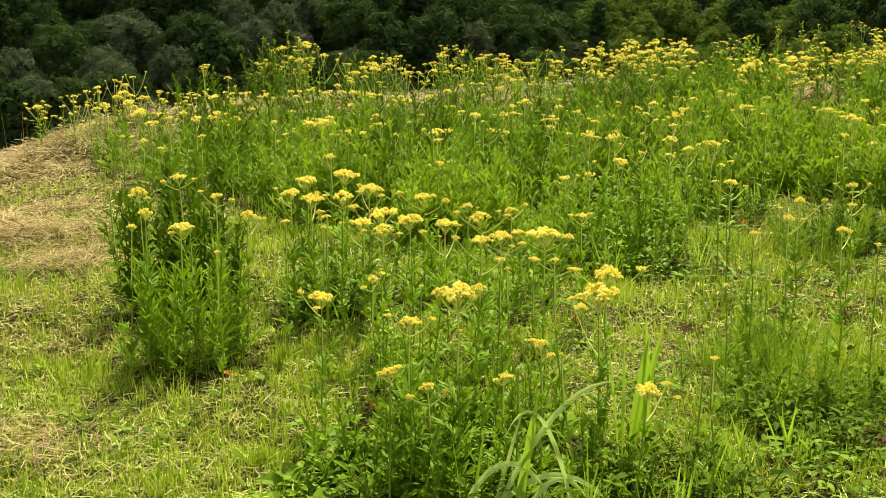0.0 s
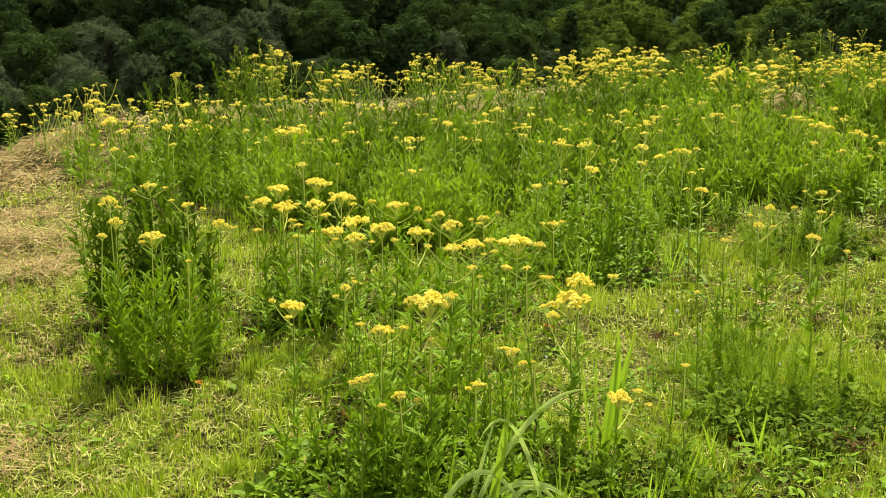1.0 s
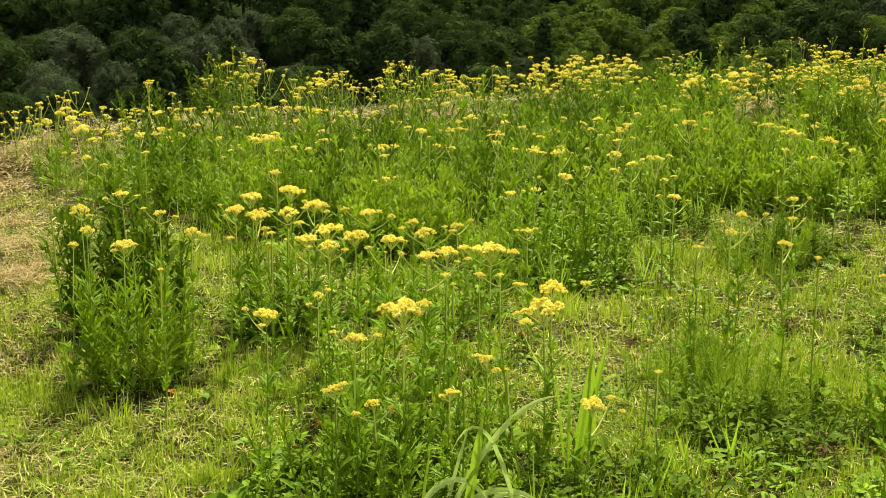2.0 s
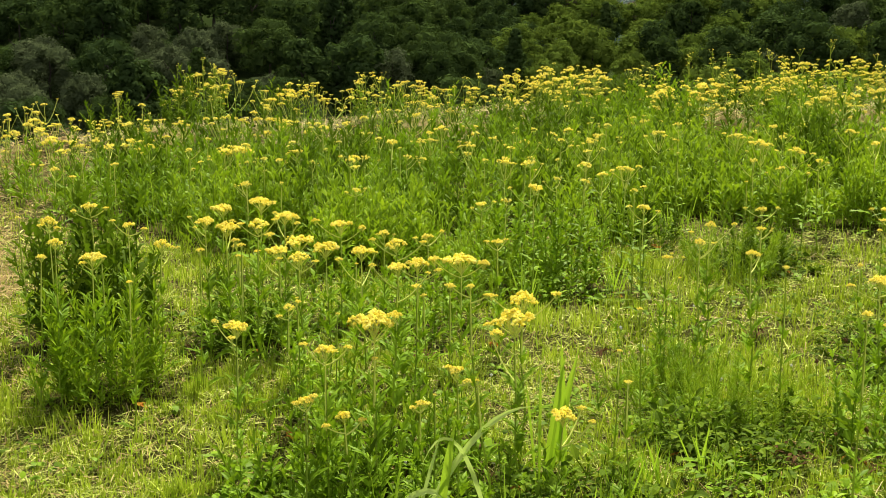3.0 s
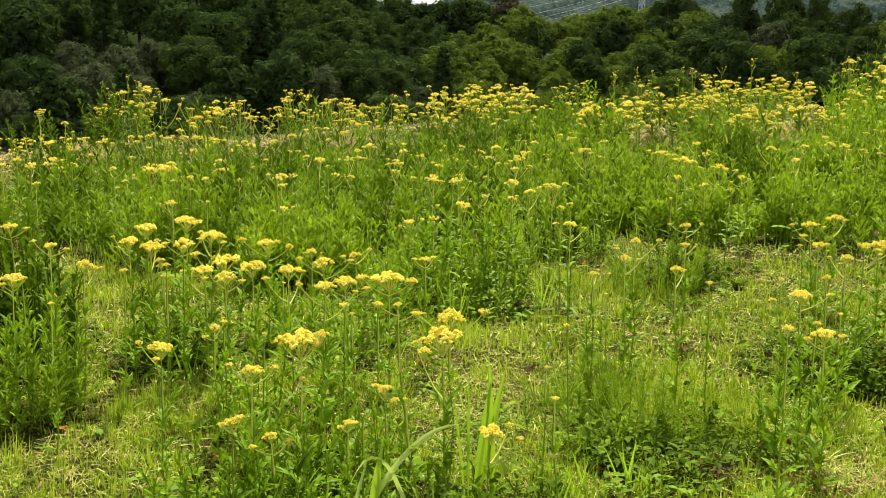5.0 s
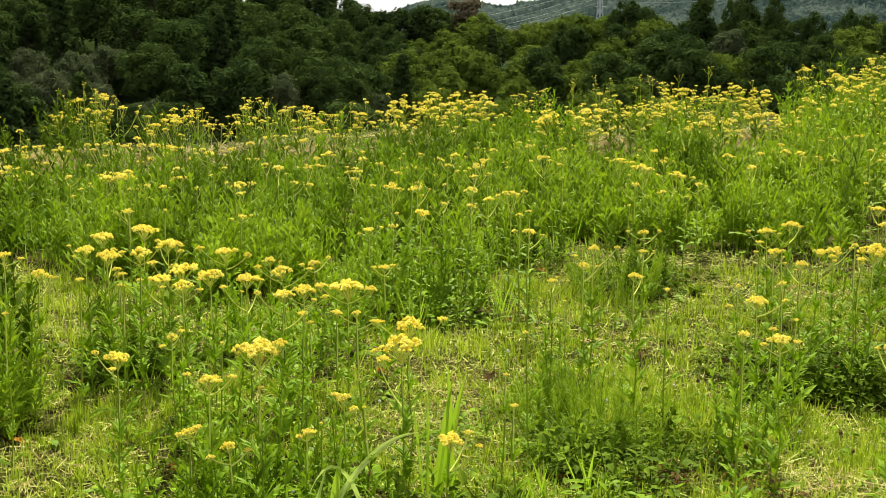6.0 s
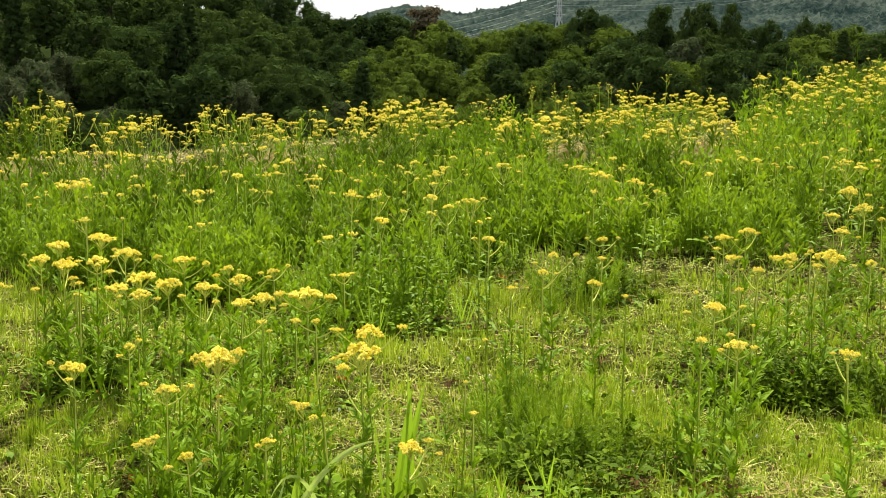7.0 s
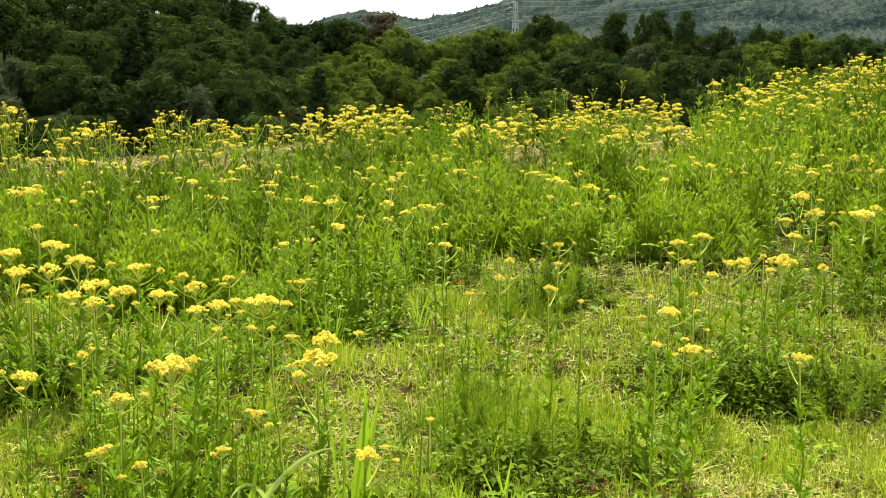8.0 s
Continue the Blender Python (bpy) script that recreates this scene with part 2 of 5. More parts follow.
def tubes(a, b, ra, rb, sides=4, sag=0.0, rows=2):
    """n tapered rods from a to b, with a slight bow."""
    n = len(a)
    t = np.linspace(0, 1, rows)
    way = unit(b - a)
    s1 = unit(np.cross(way, np.array([0.31, 0.87, 0.2])))
    s2 = np.cross(way, s1)
    mid = a[:, None] + (b - a)[:, None] * t[None, :, None]
    mid[..., 2] -= (np.asarray(sag) * np.ones(n))[:, None] * (4 * t * (1 - t))
    rad = (np.asarray(ra) * np.ones(n))[:, None] * (1 - t) + (np.asarray(rb) * np.ones(n))[:, None] * t
    q = np.arange(sides) * 2 * np.pi / sides
    ring = np.cos(q)[:, None] * s1[:, None, None] + np.sin(q)[:, None] * s2[:, None, None]
    v = mid[:, :, None] + rad[:, :, None, None] * ring
    f = [(k * sides + j, k * sides + (j + 1) % sides, (k + 1) * sides + (j + 1) % sides, (k + 1) * sides + j) for k in range(rows - 1) for j in range(sides)]
    f = np.array(f)[None] + (np.arange(n) * rows * sides)[:, None, None]
    return v.reshape(-1, 3), f.reshape(-1, 4)


OCTA_V = np.array([(1, 0, 0), (0, 1, 0), (-1, 0, 0), (0, -1, 0), (0, 0, 0.8), (0, 0, -0.8)], float)
OCTA_F = np.array([(0, 1, 4), (1, 2, 4), (2, 3, 4), (3, 0, 4), (1, 0, 5), (3, 2, 5)])


def lumps(at, radius, gen=rng):
    """Small uneven eight-sided lumps (florets)."""
    n = len(at)
    spin = gen.uniform(0, 6.28, n)
    c, s = np.cos(spin), np.sin(spin)
    v = OCTA_V[None] * gen.uniform(0.75, 1.25, (n, 6, 1))
    v = np.stack([v[..., 0] * c[:, None] - v[..., 1] * s[:, None], v[..., 0] * s[:, None] + v[..., 1] * c[:, None], v[..., 2]], -1)
    v = at[:, None] + v * radius[:, None, None]
    f = OCTA_F[None] + (np.arange(n) * 6)[:, None, None]
    return v.reshape(-1, 3), f.reshape(-1, 3)


def polar(az, r):
    return np.sin(np.radians(az)) * r, np.cos(np.radians(az)) * r


def on_land(x, y, lift=0.0):
    return np.stack([x, y, land(x, y) + lift], -1)


# ---- ground: one sheet from underfoot to the far hills ----
u = np.linspace(-1, 1, 181)
gx = 0.9 * np.sinh(u * 8.2)
gy = gx + 6.0
X, Y = np.meshgrid(gx, gy)
Z = land(X, Y)
# distant mountains
R_, A_ = np.hypot(X, Y), np.degrees(np.arctan2(X, Y))
MOUNT_AT = (-180, -60, -30, -20, -12, 4, 6.0, 7.6, 9.2, 10.6, 12.2, 13.5, 15, 16.2, 18, 22, 28, 36, 60, 180)
MOUNT_EL = (4, 5, 4.0, 2.2, 1.2, 0.5, 0.9, 1.65, 1.95, 1.8, 1.5, 1.75, 2.2, 2.5, 3.0, 3.9, 4.9, 5.2, 5, 4)
far_top = np.tan(np.radians(np.interp(A_, MOUNT_AT, MOUNT_EL))) * 1100 + 1.6 + 2 * wave(X, Y, 60)
Z = Z + smooth(R_, 420, 1100) * (far_top + 25)
nn = len(u)
idx = np.arange(nn * nn).reshape(nn, nn)
quads = np.stack([idx[:-1, :-1], idx[:-1, 1:], idx[1:, 1:], idx[1:, :-1]], -1).reshape(-1, 4)
ground = new("ground", mesh_of("ground", np.stack([X, Y, Z], -1).reshape(-1, 3), quads, SOIL))
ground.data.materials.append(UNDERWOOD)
ground.data.materials.append(HAZED_WOOD)
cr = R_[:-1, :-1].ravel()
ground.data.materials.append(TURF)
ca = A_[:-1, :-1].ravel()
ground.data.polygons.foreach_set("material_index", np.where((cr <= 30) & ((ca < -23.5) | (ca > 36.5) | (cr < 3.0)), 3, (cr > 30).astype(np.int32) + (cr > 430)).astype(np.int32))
ground.data.polygons.foreach_set("use_smooth", np.ones(len(cr), bool))
tagged(ground, "mown meadow ground of thatch, soil and short grass", "ground", kind="structure")


def in_sector(n, r0, r1, az0=-24.0, az1=37.0, gen=rng):
    r = np.sqrt(gen.uniform(r0 * r0, r1 * r1, n))
    return polar(gen.uniform(az0, az1, n), r)


def hay_share(x, y):
    """How much of the ground is covered by raked hay."""
    r, az = np.hypot(x, y), np.degrees(np.arctan2(x, y))
    rows = smooth(r, 6.7, 7.3) * (1 - 0.9 * smooth(r, 9.7, 10.3)) + 0.85 * smooth(r, 11.7, 12.4)
    left = smooth(-az, 15.4, 16.8) * np.clip(rows, 0, 1) * np.clip(0.65 + 0.8 * wave(x, y, 0.45, 2.0), 0.05, 0.97)
    left = np.maximum(left, 0.75 * smooth(-az, 18.0, 19.5) * smooth(r, 3.9, 4.1) * smooth(-r, -4.7, -4.4))
    rim = smooth(r - np.interp(az, EDGE_AT, EDGE_R), -3.6, -2.4) * smooth(-az, -27, -24) * (0.75 + 0.25 * wave(x, y, 0.7, 3.0))
    patch = 0.25 * smooth(wave(x, y, 0.45, 5.0), 0.35, 0.8)
    return np.clip(np.maximum(np.maximum(left, rim), patch), 0, 1)


def thick(x, y):
    """How thick the tall unmown growth stands."""
    r, az = np.hypot(x, y), np.degrees(np.arctan2(x, y))
    start = np.interp(az, (-30, -17.6, -16.2, -14.5, -12, -8, 0, 8, 14, 20, 28, 40), (30, 30, 12.4, 10.8, 9.5, 8.3, 7.6, 7.8, 8.6, 9.3, 9.0, 9.0))
    inner, outer = np.interp(az, (7, 10, 18, 21, 25, 28), (2.8, 1.0, 1.0, 2.0, 2.0, 0.5)), np.interp(az, (7, 10, 18, 21, 25, 28), (5.2, 2.5, 2.5, 3.5, 3.5, 2.0))
    # bare hay shows on the crest in these stretches
    bare = sum(smooth(az, a - 0.8, a) * smooth(-az, -b - 0.8, -b) * smooth(r, c - 1.0, c) for a, b, c in ((-5.5, -0.5, 13.2), (-0.5, 6.0, 14.5), (16.5, 18.3, 14.4), (21.8, 24.4, 14.2)))
    return (1 - np.clip(bare, 0, 1)) * (0.35 + 0.65 * smooth(az, -12.5, -10.0)) * smooth(r - start + 0.5 * wave(x, y, 0.5, 14.0), -0.4, 0.6) * smooth(np.interp(az, EDGE_AT, EDGE_R) - r, inner, outer)


def dense(x, y):
    """Where the unmown plants crowd together and where they leave gaps."""
    return smooth(wave(x, y, 0.42, 6.0) + 0.5 * wave(x, y, 1.1, 16.0), -0.15, 0.25)


# leafy clumps: bearing, distance, radius, height from, to, shoots, rosettes, leaf, label
BUSHY, DARK, LOOSE = "bushy clump of bright green leafy shoots", "dark green leafy clump of meadow plants", "loose stand of leafy green shoots"
SLIM = "bush of narrow-leaved bright green upright shoots"
FRONT_GROWTH = ((-11.9, 5.26, 0.29, 0.34, 0.62, 36, 4, FRESH_LEAF, SLIM, 0), (-12.5, 6.15, 0.36, 0.6, 0.85, 36, 4, LEAF_DARK, DARK, 0), (-11.4, 6.6, 0.28, 0.45, 0.75, 16, 3, LEAF_DARK, DARK, 0),
    (-5.9, 5.95, 0.30, 0.3, 0.5, 18, 10, LEAF_DARK, DARK, 8), (-1.6, 3.85, 0.45, 0.22, 0.42, 44, 16, LEAF, BUSHY, 4), (2.6, 4.05, 0.42, 0.22, 0.42, 36, 14, LEAF, BUSHY, 3),
    (0.4, 3.75, 0.42, 0.18, 0.34, 34, 10, LEAF_DARK, BUSHY, 2), (-1.0, 4.7, 0.4, 0.3, 0.55, 10, 4, LEAF, LOOSE, 0), (-2.6, 6.3, 0.4, 0.35, 0.6, 9, 4, LEAF, LOOSE, 0), (1.6, 6.3, 0.45, 0.35, 0.6, 13, 5, LEAF, LOOSE, 0),
    (4.6, 6.0, 0.45, 0.3, 0.5, 10, 4, LEAF, LOOSE, 0), (8.4, 3.74, 0.3, 0.14, 0.26, 18, 8, LEAF_DARK, BUSHY, 3), (12.0, 3.75, 0.26, 0.12, 0.24, 10, 8, LEAF_DARK, DARK, 4))
MIDDLE_GROWTH = ((9.6, 7.1, 0.42, 0.35, 0.6, 26, 10, LEAF, BUSHY, 6), (6.5, 7.3, 0.5, 0.35, 0.6, 24, 4, LEAF, LOOSE, 0), (13.6, 4.75, 0.32, 0.2, 0.36, 4, 5, LEAF, BUSHY, 3),
    (17.2, 4.42, 0.26, 0.12, 0.2, 6, 8, LEAF_DARK, DARK, 9), (19.6, 3.85, 0.3, 0.12, 0.2, 8, 3, LEAF, BUSHY, 3), (20.3, 4.6, 0.26, 0.14, 0.22, 6, 6, LEAF_DARK, DARK, 8),
    (15.0, 5.3, 0.4, 0.3, 0.5, 4, 2, LEAF, LOOSE, 0), (26.4, 5.95, 0.42, 0.16, 0.26, 7, 8, LEAF_DARK, DARK, 26), (30.8, 6.0, 0.45, 0.16, 0.26, 7, 8, LEAF_DARK, DARK, 28),
    (28.5, 6.6, 0.6, 0.3, 0.55, 7, 4, LEAF, LOOSE, 0))
RIGHT_GROWTH = ((18.6, 7.9, 0.34, 0.25, 0.45, 20, 10, LEAF_DARK, DARK, 12), (24.0, 4.5, 0.12, 0.35, 0.6, 6, 3, LEAF, LOOSE, 0), (33.0, 8.0, 0.5, 0.3, 0.5, 20, 6, LEAF, BUSHY, 0),
    (13.6, 8.6, 0.35, 0.25, 0.4, 16, 12, LEAF_DARK, DARK, 0), (21.4, 11.3, 0.36, 0.5, 0.72, 64, 6, LEAF_DARK, DARK, 0), (-7.6, 16.4, 0.6, 0.55, 0.9, 22, 2, LEAF_DARK, DARK, 0),
    (-4.0, 17.2, 0.5, 0.5, 0.8, 22, 2, LEAF_DARK, DARK, 0), (-11.0, 15.5, 0.5, 0.4, 0.7, 16, 2, LEAF_DARK, DARK, 0), (-5.6, 14.4, 0.35, 0.35, 0.55, 14, 2, LEAF_DARK, DARK, 0),
    (-3.2, 14.6, 0.3, 0.35, 0.5, 12, 2, LEAF, LOOSE, 0))
EDGE_GROWTH = ((-1.0, 14.8, 0.35, 0.35, 0.55, 14, 2, LEAF_DARK, DARK, 0), (1.2, 17.6, 0.6, 0.4, 0.75, 20, 2, LEAF, LOOSE, 0), (4.2, 17.8, 0.6, 0.4, 0.75, 20, 2, LEAF, LOOSE, 0),
    (14.0, 17.4, 0.6, 0.6, 0.9, 24, 2, LEAF, LOOSE, 0), (17.4, 17.4, 0.5, 0.5, 0.8, 20, 2, LEAF_DARK, DARK, 0), (22.0, 17.4, 0.9, 0.4, 0.8, 30, 2, LEAF, LOOSE, 0),
    (27.0, 14.5, 0.8, 0.5, 0.9, 36, 2, LEAF, LOOSE, 0), (32.0, 15.0, 0.9, 0.6, 1.0, 44, 2, LEAF_DARK, DARK, 0))


def clump_shade(x, y):
    """1 below the leafy clumps, where grass is left out to imitate their shade."""
    out = np.zeros_like(x)
    for row in FRONT_GROWTH + MIDDLE_GROWTH:
        cx, cy = polar(row[0], row[1])
        out = np.maximum(out, smooth(-np.hypot(x - cx, (y - cy) * 0.8), -row[2] * 1.25, -row[2] * 0.8) * min(1.0, (row[5] + row[9]) / 16))
    return out


# ---- grass: short mown blades in tufts ----
soup = Soup()
for r0, r1, n, each, wid in ((3.0, 5.5, 13500, 11, 0.0056), (5.5, 8.5, 16000, 8, 0.0072), (8.5, 13.0, 3400, 9, 0.011), (13.0, 21.5, 2600, 8, 0.014)):
    x, y = in_sector(n, r0, r1)
    patchy = wave(x, y, 0.16, 1.0) + 0.8 * wave(x, y, 0.55, 4.0)
    keep = rng.uniform(size=n) > 0.85 * hay_share(x, y)
    # thinned under the tall growth so the ground there darkens like shade
    keep &= rng.uniform(size=n) > 0.7 * thick(x, y)
    # fine bare gaps stand in for small shadows between tufts; clump feet darkened too
    keep &= rng.uniform(size=n) < (0.3 + 0.7 * smooth(patchy, -0.55, 0.15)) * (0.35 + 0.65 * smooth(wave(x, y, 0.055, 17.0), -0.35, 0.1)) * (1 - 0.85 * clump_shade(x, y))
    x, y, patchy = x[keep], y[keep], patchy[keep]
    lush = smooth(wave(x, y, 0.55, 9.0) + 0.7 * wave(x, y, 0.17, 2.0), 0.1, 0.9)
    tall = (0.040 + 0.055 * rng.uniform(size=len(x))) * (0.8 + 0.35 * smooth(patchy, -0.2, 0.6) + 1.1 * lush * (0.6 + 0.4 * smooth(np.degrees(np.arctan2(x, y)), -15, -9)) * (1 - 0.6 * smooth(np.degrees(np.arctan2(x, y)), 20, 25)))
    spread = rng.uniform(0.006, 0.026, len(x)) * (1 + 0.4 * (r0 > 8))
    x, y, tall, spread = [np.repeat(q, each) for q in (x, y, tall, spread)]
    m = len(x)
    dx, dy = rng.normal(0, 1, m), rng.normal(0, 1, m)
    lean = 0.2 + 0.3 * rng.normal(size=m)
    way = unit(np.stack([dx * lean, dy * lean, np.ones(m)], -1))
    soup.add(*blades(on_land(x + dx * spread, y + dy * spread, -0.005), way, tall * rng.uniform(0.45, 1.3, m), wid * rng.uniform(0.5, 1.3, m), rng.uniform(0.0, 0.8, m) ** 1.5, (1.0, 0.85, 0.06) if r0 < 5 else (1.0, 0.3)))
tagged(new("mown_grass", soup.mesh("mown_grass", GRASS)), "short bright green mown grass with uneven tufts", "grass", kind="stuff")

# ---- cut straw lying in the grass and heaped as raked hay ----
soup, pale = Soup(), Soup()
for r0, r1, n, wid, az0, az1 in ((3.0, 6.0, 44000, 0.0032, -24, 37), (6.0, 11.0, 50000, 0.0048, -24, 37), (11.0, 21.0, 70000, 0.009, -24, 37), (5.5, 9.0, 10000, 0.0045, -24, -13), (9.0, 15.5, 16000, 0.007, -24, -12)):
    x, y = in_sector(n, r0, r1, az0, az1)
    h = hay_share(x, y)
    # straw kept off the clump feet, which stay dark like shade
    keep = rng.uniform(size=n) < (0.09 + 0.12 * smooth(-np.degrees(np.arctan2(x, y)), 6, 13) + 0.86 * h) * (1 - 0.8 * clump_shade(x, y))
    x, y, h = x[keep], y[keep], h[keep]
    m = len(x)
    turn = rng.uniform(0, 6.283, m)
    way = unit(np.stack([np.cos(turn), np.sin(turn), rng.normal(0.05, 0.22, m)], -1))
    lift = 0.015 + rng.uniform(size=m) * (0.03 + 0.17 * h * (0.5 + 0.5 * wave(x, y, 0.45, 7.0)))
    crest = (np.hypot(x, y) > np.interp(np.degrees(np.arctan2(x, y)), EDGE_AT, EDGE_R) - 5.5) & (np.degrees(np.arctan2(x, y)) > -13)
    size, width, bend = rng.uniform(0.03, 0.07, m) * (1 + 0.5 * (r0 > 10)) * (1 + 0.9 * h), wid * rng.uniform(0.6, 1.4, m), rng.uniform(-0.1, 0.3, m)
    for heap, pick in ((soup, ~crest), (pale, crest)):
        if pick.any():
            heap.add(*blades(on_land(x[pick], y[pick], lift[pick]), way[pick], size[pick], width[pick], bend[pick], (1.0, 0.8)))
tagged(new("cut_hay", soup.mesh("cut_hay", STRAW)), "dry brown cut hay raked over the mown ground", "hay", kind="stuff")
tagged(new("raked_hay", pale.mesh("raked_hay", PALE_STRAW)), "pale straw-coloured hay raked up along the terrace edge", "hay", kind="stuff")


# ---- clippings: short cut blades lying every way over the thatch ----
soup = Soup()
for r0, r1, n, wid in ((3.0, 5.5, 46000, 0.0036), (5.5, 9.5, 62000, 0.0056), (9.5, 13.0, 9000, 0.010)):
    x, y = in_sector(n, r0, r1)
    # fewer pieces below the tall growth, to darken its gaps like shade
    keep = rng.uniform(size=n) > 0.85 * thick(x, y)
    # sparser below clumps for their shade, and in gaps for tuft shadows
    keep &= rng.uniform(size=n) < (0.5 + 0.5 * smooth(wave(x, y, 0.2, 21.0) + 0.5 * wave(x, y, 0.9, 22.0), -0.4, 0.4)) * (0.45 + 0.55 * smooth(wave(x, y, 0.055, 17.0), -0.45, 0.0)) * (1 - 0.9 * clump_shade(x, y))
    x, y = x[keep], y[keep]
    m = len(x)
    turn = rng.uniform(0, 6.283, m)
    way = unit(np.stack([np.cos(turn), np.sin(turn), np.abs(rng.normal(0.05, 0.25, m))], -1))
    soup.add(*blades(on_land(x, y, 0.004 + 0.03 * rng.uniform(size=m) ** 2), way, rng.uniform(0.03, 0.10, m), wid * rng.uniform(0.6, 1.3, m), rng.uniform(-0.1, 0.4, m), (1.0, 0.8, 0.3), wave_side=0.08))
tagged(new("grass_clippings", soup.mesh("grass_clippings", CLIPPINGS)), "pale yellow-green grass clippings lying on the mown ground", "clippings", kind="stuff")

# ---- dull dead thatch under the clippings ----
soup = Soup()
for r0, r1, n, wid in ((3.0, 5.5, 26000, 0.0042), (5.5, 9.0, 26000, 0.0065)):
    x, y = in_sector(n, r0, r1)
    keep = rng.uniform(size=n) > 0.7 * thick(x, y)
    x, y = x[keep], y[keep]
    m = len(x)
    turn = rng.uniform(0, 6.283, m)
    way = unit(np.stack([np.cos(turn), np.sin(turn), rng.normal(0.03, 0.15, m)], -1))
    soup.add(*blades(on_land(x, y, 0.002 + 0.012 * rng.uniform(size=m)), way, rng.uniform(0.03, 0.08, m), wid * rng.uniform(0.6, 1.3, m), rng.uniform(-0.1, 0.3, m), (1.0, 0.6)))
tagged(new("dead_thatch", soup.mesh("dead_thatch", THATCH)), "olive-brown dead grass matted on the ground", "thatch", kind="stuff")

# ---- low broad-leaved weeds among the grass ----
dark_weeds, weeds = Soup(), Soup()
for heap, n in ((dark_weeds, 600), (weeds, 700)):
    x, y = in_sector(n, 3.2, 8.5)
    keep = rng.uniform(size=n) < (1 - thick(x, y)) * smooth(wave(x, y, 0.3, 26.0) + 0.6 * wave(x, y, 1.0, 27.0) + 0.25 * smooth(np.degrees(np.arctan2(x, y)), 12, 24), -0.1, 0.5)
    x, y = x[keep], y[keep]
    m = 7
    x, y = np.repeat(x, m) + rng.normal(0, 0.022, len(x) * m), np.repeat(y, m) + rng.normal(0, 0.022, len(y) * m)
    k = len(x)
    turn, long = rng.uniform(0, 6.283, k), rng.uniform(0.022, 0.05, k)
    way = unit(np.stack([np.cos(turn), np.sin(turn), rng.uniform(0.1, 0.9, k)], -1))
    heap.add(*blades(on_land(x, y, 0.02 + 0.05 * rng.uniform(size=k)), way, long, long * rng.uniform(0.4, 0.65, k), rng.uniform(0.1, 0.7, k), (0.25, 1.0, 0.85, 0.1)))
tagged(new("dark_ground_weeds", dark_weeds.mesh("dark_ground_weeds", LEAF_DARK)), "small dark green broad-leaved weeds in the mown grass", "weeds", kind="stuff")
tagged(new("ground_weeds", weeds.mesh("ground_weeds", LEAF)), "small fresh green broad-leaved weeds in the mown grass", "weeds", kind="stuff")

# ---- meadow plants ----
LEAF_SHAPE = (0.25, 0.8, 1.0, 0.62, 0.05)
FEATHERED = (0.15, 0.9, 0.35, 1.0, 0.35, 0.75, 0.05)


def leaf_mesh(seed):
    """A lance-shaped, toothed-looking leaf with two side lobes, one metre long, growing along +x."""
    g = np.random.default_rng(seed)
    s = Soup()
    z3 = np.zeros((1, 3))
    s.add(*blades(z3, np.array([[1.0, 0, 0.25]]) / 1.03, np.array([1.0]), np.array([0.24]), np.array([0.35]), LEAF_SHAPE, 0.18, gen=g))
    for k, (at_x, sgn) in enumerate(((0.22, 1), (0.3, -1), (0.45, 1), (0.5, -1))):
        w = np.array([[0.75, sgn * 0.62, 0.2]])
        s.add(*blades(np.array([[at_x, 0, at_x * 0.22]]), unit(w), np.array([g.uniform(0.26, 0.4)]), np.array([0.10]), np.array([0.3]), (0.4, 1.0, 0.06), 0.15, gen=g))
    return s.mesh("leaf", LEAF)


LEAVES = [leaf_mesh(40 + k) for k in range(5)]
RUST_LEAF = LEAVES[0].copy()
RUST_LEAF.materials[0] = RUST


def head_mesh(seed, clusters, florets, size, bunch):
    """A flat-topped cluster of tiny florets, one metre across, its stalks meeting 0.6 below the top."""
    g = np.random.default_rng(seed)
    s, st = Soup(), Soup()
    k = np.arange(clusters)
    rad = 0.40 * np.sqrt((k + 0.3) / clusters) * g.uniform(0.85, 1.15, clusters)
    ang = k * 2.399 + g.uniform(-0.3, 0.3, clusters)
    top = np.stack([rad * np.cos(ang), rad * np.sin(ang), -0.10 - 0.8 * rad ** 2 + g.uniform(-0.06, 0.05, clusters)], -1)
    pts = np.repeat(top, florets, 0)
    m = len(pts)
    a, r = g.uniform(0, 6.283, m), np.sqrt(g.uniform(0, 1, m)) * bunch
    pts = pts + np.stack([r * np.cos(a), r * np.sin(a), 0.08 - 5.0 * r * r * (0.14 / bunch) + g.uniform(-0.03, 0.03, m)], -1)
    s.add(*lumps(pts, g.uniform(0.6, 1.25, m) * size, g))
    foot = np.zeros((clusters, 3))
    foot[:, 2] = -0.62 + g.uniform(0, 0.12, clusters)
    st.add(*tubes(foot, top, 0.020, 0.014, 4, -0.04, 2))
    return s.mesh("flower_head", PETAL), st.mesh("stalks", STALK)


HEADS_NEAR = [head_mesh(60 + k, 9 + k, 20, 0.050, 0.125) for k in range(5)]
HEADS_FAR = [head_mesh(80 + k, 5 + k, 6, 0.092, 0.12) for k in range(4)]


def stem_mesh(seed, rad):
    """A slightly crooked stem, one metre tall."""
    g = np.random.default_rng(seed)
    s = Soup()
    z = np.linspace(0, 1, 6)
    p = np.stack([np.cumsum(g.normal(0, 0.006, 6)), np.cumsum(g.normal(0, 0.006, 6)), z], -1)
    p[:, :2] -= p[-1, :2] * z[:, None] + p[0, :2] * (1 - z[:, None])
    w = rad * (1.15 - 0.55 * z)
